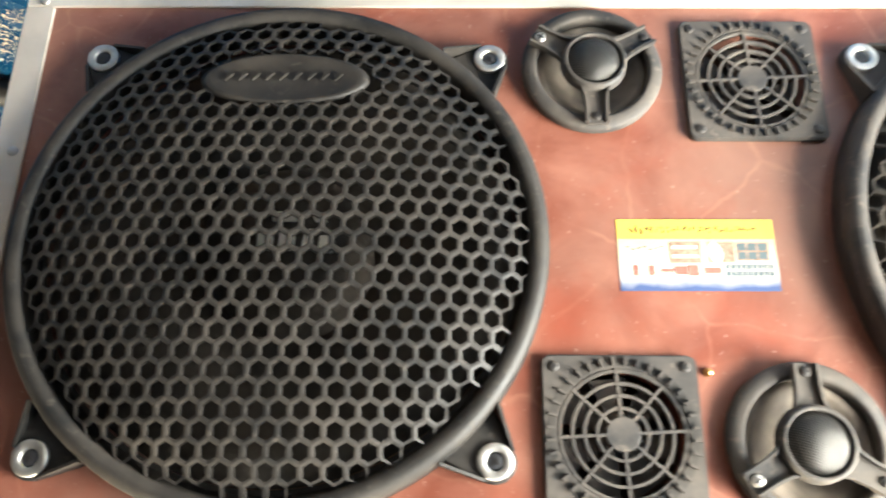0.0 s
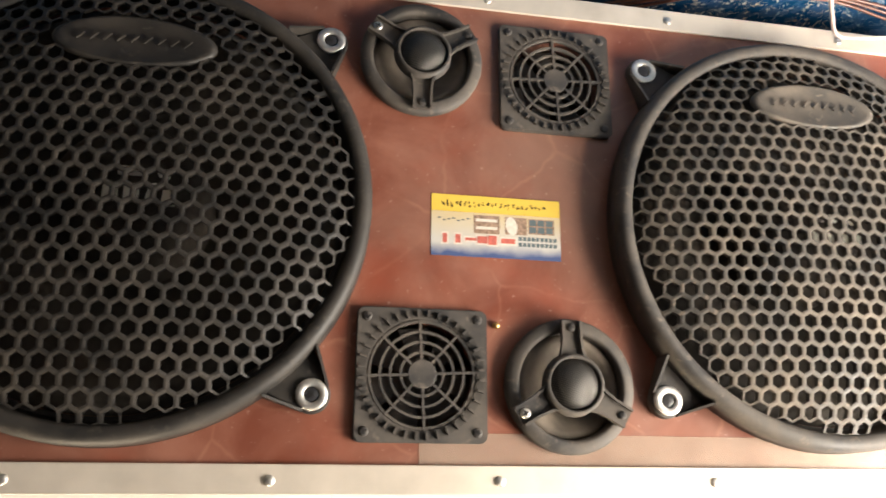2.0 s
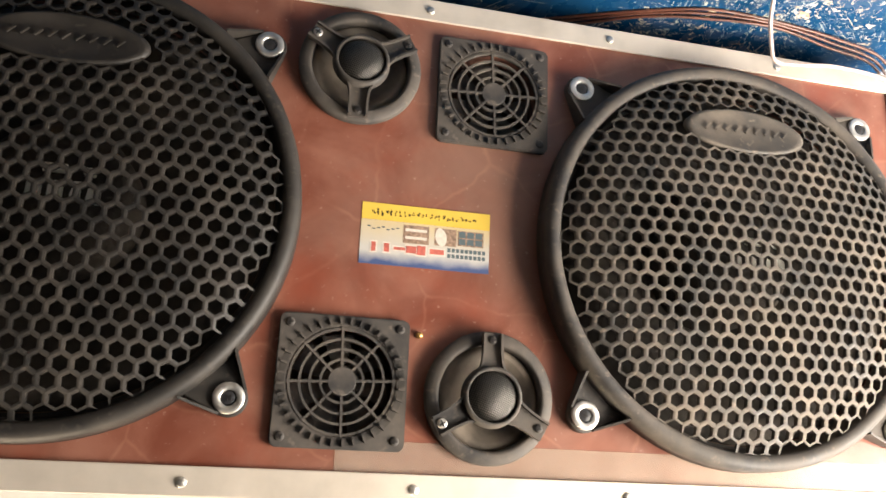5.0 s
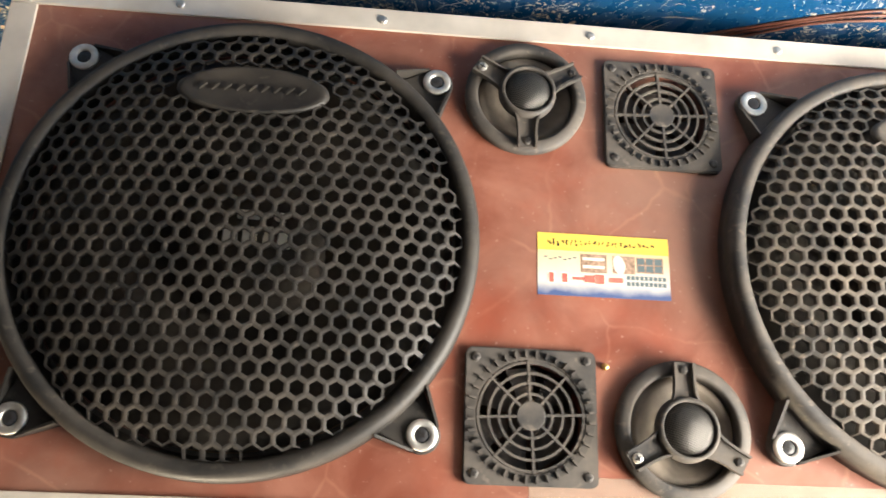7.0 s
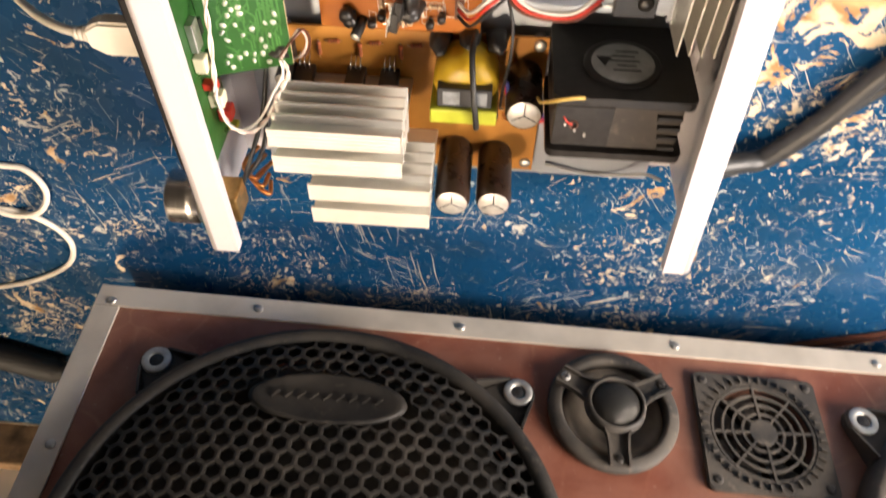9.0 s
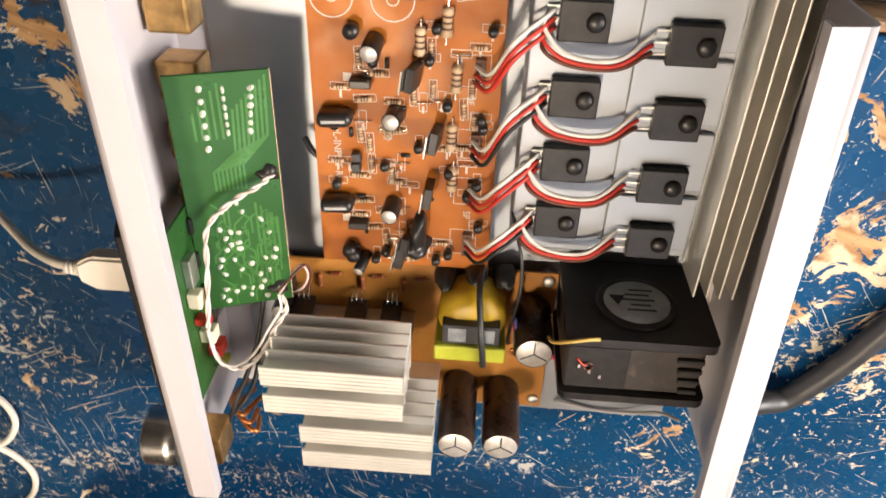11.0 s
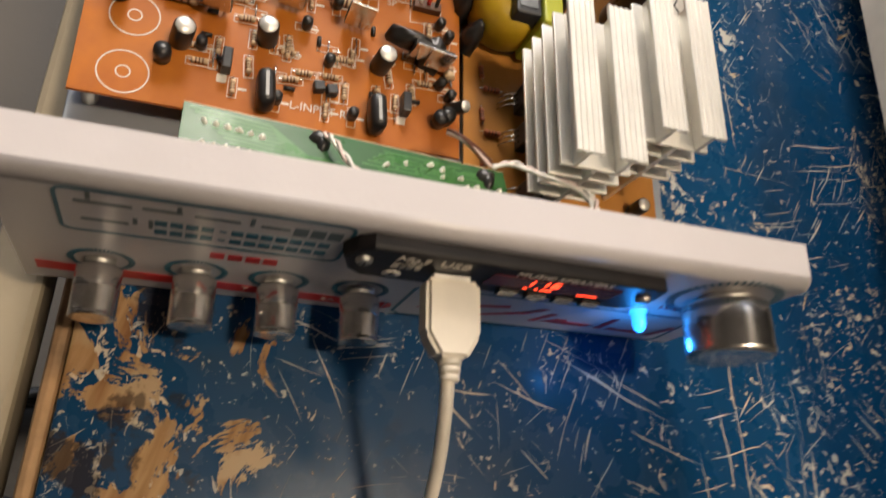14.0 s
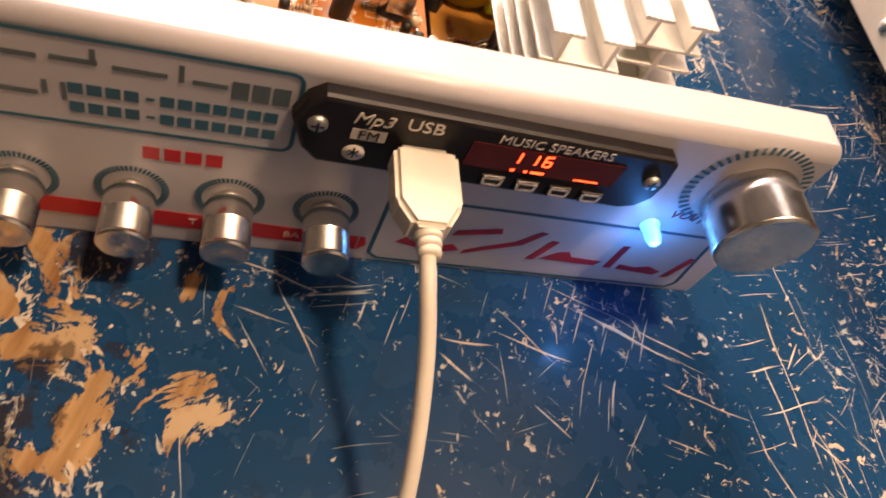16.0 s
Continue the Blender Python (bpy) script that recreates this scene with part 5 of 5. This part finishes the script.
part("core", box(-0.1490, -0.1215, -0.0864, -0.0750, 0.0116, 0.0410, 0.0010), FERRITE, xf, "grey ferrite core")
part("tape_wrap", box(-0.1520, -0.1180, -0.0749, -0.0660, 0.0140, 0.0430, 0.0010), LIME, xf, "lime tape wrap")
for u, v, s in ((-0.1500, -0.0985, 2), (-0.1215, -0.0975, 4), (-0.1360, -0.1010, 7)):
    part("glue_blob", lumpy(0.0055, 0.0045, 0.0150, s), BLACK, xf, "glossy black glue", pose(u, v, 0.0116))
part("core_label", box(-0.1465, -0.1390, -0.0850, -0.0770, 0.0411, 0.0414), CORELABEL, xf)
part("core_label", box(-0.1330, -0.1245, -0.0850, -0.0770, 0.0411, 0.0414), CORELABEL, xf)
part("bobbin", box(-0.1530, -0.1200, -0.0654, -0.0600, 0.0116, 0.0330, 0.0015), BLACK, xf)
part("black_lead", tube([(-0.139, -0.104, 0.016), (-0.138, -0.102, 0.034), (-0.140, -0.085, 0.045), (-0.142, -0.064, 0.042), (-0.141, -0.058, 0.030), (-0.139, -0.055, 0.012)], 0.0016, 8), BLACKW, xf)
for u in (-0.0503, -0.0772, -0.0950):
    t = part("transistor", box(u - 0.005, u + 0.005, -0.0760, -0.0715, 0.0130, 0.0290, 0.0005), BLACK, psu)
    for q in (-0.0025, 0, 0.0025):
        part("pin", tube([(u + q, -0.0761, 0.018), (u + q, -0.0800, 0.017), (u + q, -0.0830, 0.0116)], 0.0004, 5, 4), SOLDER, t)
for u in (-0.0580, -0.0794, -0.1007):
    resistor(psu, u, -0.0860, 0.0115, 0.0075, 0.0012, 90, RESRED)
    resistor(psu, u - 0.008, -0.0905, 0.0115, 0.0060, 0.0011, 5, RESRED)
chip = part("chip", box(-0.0430, -0.0330 - 0.001, -0.0385, -0.0325, 0.0125, 0.0160, 0.0004), BLACK, psu)
for i in range(5):
    part("pin", box(-0.0422 + i * 0.0018, -0.0416 + i * 0.0018, -0.0398, -0.0312, 0.0115, 0.0130), SOLDER, chip)
resistor(psu, -0.0385, -0.0245, 0.0115, 0.0070, 0.0013, 5, TEALC)
electrolytic(psu, -0.0540, -0.0190, 0.0115, 0.0032, 0.0100)
part("film_capacitor", box(-0.0440, -0.0370, -0.0160, -0.0110, 0.0115, 0.0180, 0.0012), TEALC, psu)
electrolytic(psu, -0.0400, -0.0730, 0.0115, 0.0052, 0.0140)
part("film_capacitor", box(-0.0460, -0.0340, -0.0900, -0.0800, 0.0115, 0.0200, 0.0012), BLACK, psu)


def heat_sink(u0, u1, vc, top, label):
    """An extruded sink: upright web, level fins, and two T-shaped rails on top."""
    s = part("heat_sink", box(u0, u1, vc - 0.0010, vc + 0.0010, 0.0116, top - 0.0128, 0.0002), FINS, psu, label)
    for i, (w, half) in enumerate(((top - 0.0115, 0.0142), (top - 0.0197, 0.0146), (top - 0.0279, 0.0146), (top - 0.0361, 0.0146))):
        part("fin", box(u0, u1, vc - half, vc + half, w - 0.0007, w + 0.0007, 0.0003), FINS, s)
    for q in (-0.0086, 0.0086):
        part("rail_stem", box(u0, u1, vc + q - 0.0008, vc + q + 0.0008, top - 0.0108, top - 0.0012), FINS, s)
        prof = [(vc + q + 0.0056, top - 0.0011), (vc + q - 0.0056, top - 0.0011)]
        for k in range(5):
            v0 = vc + q - 0.0053 + k * 0.0023
            prof += [(v0 - 0.0003, top - 0.0001), (v0, top + 0.0003), (v0 + 0.0013, top + 0.0003), (v0 + 0.0016, top - 0.0001)]
        cap_bm = bmesh.new()
        ends = [[cap_bm.verts.new((u, v, w)) for v, w in prof] for u in (u0, u1)]
        cap_bm.faces.new(ends[0]), cap_bm.faces.new(ends[1][::-1])
        for k in range(len(prof)):
            n = (k + 1) % len(prof)
            cap_bm.faces.new((ends[0][k], ends[1][k], ends[1][n], ends[0][n]))
        bmesh.ops.recalc_face_normals(cap_bm, faces=cap_bm.faces)
        part("rail_cap", cap_bm, FINS, s, "grooved aluminium rail")


heat_sink(-0.1066, -0.0424, -0.0680, 0.0727, "finned aluminium heat sink with grooved rails")
heat_sink(-0.1203, -0.0580, -0.0325, 0.0735, "finned aluminium heat sink with grooved rails")

# the fan in its shroud
fan = part("cooling_fan", box(-0.2385, -0.1785, -0.0978, -0.0702, 0.0040, 0.0592, 0.0018, 3), FANGREY, amp, "black plastic cooling fan standing on edge, with a silver label")
for v0, v1 in ((-0.1030, -0.0980), (-0.0700, -0.0655)):
    part("flange", prism(rounded(0.0660, 0.0588, 0.004, 5, -0.2095, 0.0330), v0, v1, None, Matrix(((1, 0, 0, 0), (0, 0, 1, 0), (0, 1, 0, 0), (0, 0, 0, 1))), 0.0006), BLACK, fan, "square black mounting flange")
HUB = pose(-0.2095, -0.1031, 0.0365, 90)
part("hub", lathe([(0.0185, 0.0), (0.0185, 0.0008), (0.0172, 0.0012), (0, 0.0012)], 40), BLACK, fan, "", HUB)
lab = part("label", lathe([(0.0150, 0.0012), (0.0150, 0.0015), (0, 0.0015)], 32), LABELG, fan, "round silver label", HUB)
for i in range(5):
    part("label_bar", box(-0.008 + 0.002 * (i % 2), 0.003 + 0.002 * (i % 3), -0.0090 + i * 0.0036, -0.0078 + i * 0.0036, 0.0015, 0.0016), FERRITE, lab)
part("label_mark", prism([(0.0050, -0.0040), (0.0125, -0.0040), (0.0088, 0.0035)], 0.0015, 0.0016), FERRITE, lab)
part("wire_recess", box(-0.2060, -0.1790, -0.0955, -0.0715, 0.0590, 0.0596, 0.0002), BLACK, fan, "dark opening over the motor")
part("copper_coil", tube([(-0.1880 + 0.0020 * math.cos(q * 0.9), -0.0850 + 0.0020 * math.sin(q * 0.9), 0.0597 + 0.0001 * q) for q in range(12)], 0.0004, 6, 2), BROWNW, fan)
for k in range(3):
    part("solder_tag", box(-0.1945 + k * 0.0050, -0.1935 + k * 0.0050, -0.0800 - 0.003 * k, -0.0780 - 0.003 * k, 0.0596, 0.0606), STEEL, fan)
part("motor_wire", tube([(-0.1830, -0.0890, 0.0598), (-0.1850, -0.0866, 0.0606), (-0.1875, -0.0850, 0.0600)], 0.0005, 6), REDW, fan)
for k in range(4):
    part("cooling_rib", box(-0.2380, -0.2260 - 0.0012 * k, -0.0930 + k * 0.0060, -0.0905 + k * 0.0060, 0.0590, 0.0612, 0.0005), BLACK, fan)
part("fan_lead", tube([(-0.1930, -0.1010, 0.0600), (-0.1860, -0.1040, 0.0640), (-0.1770, -0.1010, 0.0630), (-0.1720, -0.0940, 0.0560), (-0.1710, -0.0880, 0.0460)], 0.0009, 6), YELLOWW, fan)

# the output transistors on their sink
sink = part("output_sink", box(-0.2280, -0.1500, -0.2470, -0.1240, 0.0036, 0.0270, 0.0008), BASEM, amp, "pale aluminium output heat sink")
part("fin_base", box(-0.2490, -0.2285, -0.2470, -0.1160, 0.0036, 0.0200, 0.0003), BASEM, sink, "pale aluminium extrusion")
for i in range(4):
    part("fin", box(-0.2482 + i * 0.0056, -0.2474 + i * 0.0056, -0.2470, -0.1150, 0.0201, 0.0440, 0.0002), FINS, sink)
for i in range(5):
    v0 = -0.2460 + i * 0.0300
    if v0 < -0.14:
        st_ = part("mounting_bar", box(-0.2270, -0.1900, v0, v0 + 0.0265, 0.0271, 0.0300, 0.0006), BASEM, sink)
        part("hole", lathe([(0.0016, 0.0300), (0.0016, 0.0301), (0, 0.0301)], 12), BLACK, st_, "", pose(-0.2080, v0 + 0.0225, 0))


def output_device(u, v, w):
    d = part("output_transistor", box(-0.0095, 0.0095, -0.0078, 0.0078, 0, 0.0050, 0.0006), BLACK, sink, "black flat power transistor", pose(u, v, w))
    part("screw", screw_head(0.0036, 0.0022), BLACK, d, "", pose(-0.004, 0, 0.005))
    for q in (-0.0045, 0, 0.0045):
        part("pin", box(0.0095, 0.0140, q - 0.0004, q + 0.0004, 0.0012, 0.0020), JOINT, d)


ROWS_V = (-0.1945, -0.1655, -0.1375, -0.2250)
for v in ROWS_V:
    output_device(-0.1690, v - 0.004, 0.0272)
    output_device(-0.2095, v + 0.002, 0.0302)


def lead(name, material, pts, r=0.0011, parent=None, label=""):
    return part(name, tube(pts, r, 6, 8), material, parent or amp, label)


for i, v in enumerate(ROWS_V):
    src = (-0.1300, (-0.1690, -0.1455, -0.1180, -0.2020)[i])
    for q, mt in ((-0.0035, WHITEW), (0.0, REDW), (0.0035, REDW if i % 2 else BLACKW)):
        lead("wire", mt, [(src[0], src[1] + q, 0.021), (src[0] - 0.006, src[1] + q - 0.001, 0.030), (-0.1440, v + q + 0.006, 0.038), (-0.1540, v + q - 0.002, 0.034), (-0.1580, v + q - 0.004, 0.0290)], 0.0009)
    for q, mt in ((-0.0045, WHITEW), (0.0, REDW), (0.0030, BROWNW)):
        lead("wire", mt, [(-0.1560, v + q - 0.003, 0.029), (-0.1545, v + q + 0.003, 0.034), (-0.1640, v + q * 0.5 + 0.0095, 0.036), (-0.1820, v + q * 0.5 + 0.0100, 0.037), (-0.1950, v + q + 0.003, 0.0318)], 0.0009)
def twisted(materials, pts, r=0.0006, label=""):
    """Two thin leads wound round each other."""
    run = spline(pts, 14)
    for k, mt in enumerate(materials):
        out = []
        for i, p in enumerate(run):
            d = (run[min(i + 1, len(run) - 1)] - run[max(i - 1, 0)]).normalized()
            a = d.cross(Vector((0.1, 0.2, 0.97))).normalized()
            q = i * 0.42 + math.pi * k
            out.append(p + r * 1.05 * (math.cos(q) * a + math.sin(q) * d.cross(a)))
        part("signal_lead", tube(out, r, 6, raw=True), mt, amp, label)


# signal leads round the front boards
twisted((PINKW, WHITEW), [(-0.0470, -0.0990, 0.042), (-0.0490, -0.0920, 0.044), (-0.0440, -0.0840, 0.049), (-0.0380, -0.0730, 0.055), (-0.0300, -0.0680, 0.060), (-0.0220, -0.0720, 0.062), (-0.0180, -0.0820, 0.061), (-0.0180, -0.0900, 0.060)], 0.0006, "pale twisted signal lead")
lead("signal_lead", WHITEW, [(-0.0460, -0.1000, 0.043), (-0.0470, -0.0940, 0.046), (-0.0420, -0.0860, 0.052), (-0.0360, -0.0760, 0.058), (-0.0280, -0.0720, 0.063), (-0.0210, -0.0760, 0.064), (-0.0180, -0.0860, 0.062), (-0.0170, -0.0930, 0.061)], 0.0007)
twisted((WHITEW, PINKW), [(-0.0490, -0.1620, 0.040), (-0.0440, -0.1590, 0.046), (-0.0330, -0.1530, 0.051), (-0.0230, -0.1420, 0.055), (-0.0220, -0.1240, 0.060), (-0.0200, -0.1000, 0.064), (-0.0180, -0.0920, 0.063)], 0.00065, "white twin signal lead")
lead("signal_lead", BLACKW, [(-0.0280, -0.0600, 0.030), (-0.0300, -0.0500, 0.040), (-0.0260, -0.0380, 0.050), (-0.0160, -0.0250, 0.052)], 0.0013)
lead("signal_lead", BLACKW, [(-0.0330, -0.0850, 0.026), (-0.0290, -0.0600, 0.036), (-0.0230, -0.0420, 0.050), (-0.0150, -0.0220, 0.056)], 0.0013)
lead("signal_lead", BLACKW, [(-0.0560, -0.1650, 0.012), (-0.0600, -0.1600, 0.015), (-0.0640, -0.1560, 0.014)], 0.0015)
for mt, q in ((BLUEW, 0.0), (MAGENTAW, 0.0022), (REDW, 0.0040)):
    lead("supply_lead", mt, [(-0.1560, -0.0850 + q, 0.030), (-0.1590, -0.0720 + q, 0.034), (-0.1660, -0.0620 + q, 0.028), (-0.1800, -0.0600 + q, 0.024), (-0.1850, -0.0640, 0.022)], 0.0011)
lead("supply_lead", FERRITE, [(-0.1500, -0.1420, 0.026), (-0.1529, -0.1313, 0.030), (-0.1561, -0.1189, 0.034), (-0.1562, -0.1000, 0.034), (-0.1545, -0.0812, 0.030), (-0.1540, -0.0600, 0.020), (-0.1560, -0.0520, 0.0125)], 0.0008)
for q, mt in ((0.0, PINKW), (0.0016, BROWNW)):
    lead("signal_lead", mt, [(-0.0465, -0.1005 - q, 0.043), (-0.0535, -0.1130, 0.046 + q), (-0.0575 - q, -0.1170, 0.042), (-0.0585 - q, -0.1066, 0.036), (-0.0530 - q, -0.0935, 0.030), (-0.0440, -0.0865 - q, 0.024), (-0.0375, -0.0830, 0.018)], 0.0006)
lead("supply_lead", COPPER, [(-0.1560, -0.0640, 0.030), (-0.1580, -0.0500, 0.018), (-0.1700, -0.0420, 0.014)], 0.0009)
lead("earth_lead", GREYB, [(-0.1850, -0.0060, 0.006), (-0.2080, 0.0000, 0.0055), (-0.2280, -0.0010, 0.007), (-0.2420, -0.0120, 0.016), (-0.2480, -0.0200, 0.028)], 0.0010, None, "thin grey earth wire")

# ---- cables on the bench ----
usb = thing("usb_cable", AMP, "white USB cable plugged into the amplifier, looping over the bench", "cable")
plug = part("plug", prism([(0.0070, -0.0086), (0.0240, -0.0086), (0.0310, -0.0044), (0.0310, 0.0044), (0.0240, 0.0086), (0.0070, 0.0086)], -0.0044, 0.0044), CABLE, usb, "white moulded plug", pose(0, -0.1240, 0.0636))
bev = bmesh.new()
bev.from_mesh(plug.data)
bmesh.ops.bevel(bev, geom=bev.edges[:], offset=0.0013, segments=3, affect="EDGES")
bev.to_mesh(plug.data)
bev.free()
part("shell", box(0.0051, 0.0072, -0.0060, 0.0060, -0.0022, 0.0022, 0.0003), STEEL, plug, "metal plug shell")
for i in range(3):
    part("strain_relief", lathe([(0, 0), (0.0034 - 0.0003 * i, 0), (0.0036 - 0.0003 * i, 0.0010), (0.0034 - 0.0003 * i, 0.0021), (0, 0.0021)], 16), CABLE, plug, "", pose(0.0306 + 0.0023 * i, 0, 0) @ OUT)
inv = AMP.inverted()
RUN = [(0.2985, -0.2480, 0.0634), (0.3080, -0.2472, 0.0610), (0.3250, -0.2450, 0.0500), (0.3450, -0.2440, 0.0330), (0.3680, -0.2460, 0.0150), (0.3900, -0.2490, 0.0045), (0.4060, -0.2480, 0.0022), (0.4300, -0.2310, 0.0022), (0.4500, -0.2000, 0.0022), (0.4680, -0.1550, 0.0022), (0.4600, -0.1100, 0.0022), (0.4330, -0.0920, 0.0022),
       (0.4110, -0.0885, 0.0024), (0.4030, -0.0700, 0.0040), (0.4130, -0.0510, 0.0060), (0.4330, -0.0440, 0.0062), (0.4520, -0.0500, 0.0040), (0.4620, -0.0680, 0.0022), (0.4820, -0.0800, 0.0022), (0.5100, -0.0600, 0.0022), (0.4900, -0.0380, 0.0022), (0.4500, -0.0460, 0.0024), (0.4200, -0.0380, 0.0024), (0.4060, -0.0150, 0.0022), (0.4150, 0.0120, 0.0022), (0.4420, 0.0340, 0.0022), (0.4800, 0.0520, 0.0022), (0.5500, 0.0700, 0.0022), (0.6500, 0.0500, 0.0022), (0.8000, 0.0600, 0.0022)]
part("flex", tube([inv @ Vector(p) for p in RUN], 0.0021, 10, 8), CABLE, usb, "white rubber flex")

mains = thing("mains_cable", pose(0, 0, 0), "thick black mains cable leaving the back of the amplifier", "cable")
part("flex", tube([(-0.0060, -0.1640, 0.0250), (-0.0300, -0.1620, 0.0160), (-0.0480, -0.1620, 0.0095), (-0.0680, -0.1900, 0.0085), (-0.0900, -0.2350, 0.0085), (-0.1300, -0.2800, 0.0085), (-0.2000, -0.3200, 0.0085), (-0.3000, -0.3300, 0.0085)], 0.0062, 14), BLACKW, mains)
part("flex", tube([(-0.0060, -0.1500, 0.0200), (-0.0350, -0.1520, 0.0100), (-0.0600, -0.1700, 0.0060), (-0.0850, -0.2050, 0.0052), (-0.1200, -0.2450, 0.0052), (-0.1900, -0.2850, 0.0052), (-0.3000, -0.2950, 0.0052)], 0.0036, 12), BLACKW, mains)

spk = thing("speaker_wire", pose(0, 0, 0), "thin red-brown twin speaker wire along the foot of the box", "cable")
for q, zz in ((0.0, 0.0016), (0.006, 0.0016), (0.011, 0.0030)):
    part("strand", tube([(-0.1200, 0.0500 + q, zz), (-0.1700, 0.0260 + q, zz), (-0.2200, 0.0040 + q * 0.6, zz), (-0.2700, -0.0120 + q, zz), (-0.3300, -0.0120 + q * 0.5, zz + 0.001), (-0.3900, -0.0060 + q, zz + 0.003), (-0.4400, 0.0000 + q, 0.012), (-0.4650, 0.0200 + q, 0.030), (-0.4700, 0.0800, 0.050)], 0.0013, 6), BROWNW, spk)
part("loop", tube([(-0.2880, -0.1200, 0.0016), (-0.2950, -0.0700, 0.0016), (-0.3080, -0.0350, 0.0100), (-0.3180, -0.0180, 0.0300), (-0.3260, -0.0120, 0.0400), (-0.3500, -0.0100, 0.0380), (-0.3850, -0.0080, 0.0330), (-0.4300, -0.0060, 0.0350), (-0.4600, 0.0050, 0.0400), (-0.4720, 0.0500, 0.0500)], 0.0016, 8), PINKW, spk, "pale twin wire in a loop")

iron = thing("black_handle", pose(0, 0, 0), "black rubber tool handle lying on the bench", "tool")
part("grip", tube([(0.4480, 0.1600, 0.013), (0.4750, 0.1680, 0.013), (0.5200, 0.1500, 0.013), (0.6000, 0.1300, 0.013)], [0.008, 0.012, 0.013, 0.012], 14), RUBBER, iron)

coil = thing("cable_coil", pose(0.268, -0.470, -0.77), "coil of black cable lying on the floor beside the workbench", "cable")
part("flex", tube([((0.062 + 0.006 * math.sin(1.7 * q)) * math.cos(q * 0.52), (0.062 + 0.006 * math.sin(2.3 * q)) * math.sin(q * 0.52), 0.006 + 0.0012 * q + 0.003 * math.sin(q)) for q in range(44)], 0.0062, 8, 4), BLACKW, coil)
flex = thing("floor_cable", pose(0, 0, -0.77), "pale grey cable lying on the dusty floor", "cable")
part("flex", tube([(-0.10, -0.560, 0.0045), (0.116, -0.527, 0.0045), (0.190, -0.512, 0.0045), (0.266, -0.508, 0.0045), (0.342, -0.530, 0.0045), (0.460, -0.600, 0.0045)], 0.0045, 8), PINKW, flex)
# ---- on the wall behind the box ----
lamp = thing("ceiling_lamp", pose(0.48, 0.15, 1.93), "white lamp hanging over the workbench", "lamp")
part("shade", lathe([(0.0, 0.09), (0.04, 0.09), (0.15, 0.02), (0.155, 0.02), (0.045, 0.096), (0, 0.1)], 32), WHITEC, lamp)
part("cord", tube([(0, 0, 0.1), (0, 0, 0.67)], 0.003, 6, 2), BLACKW, lamp)
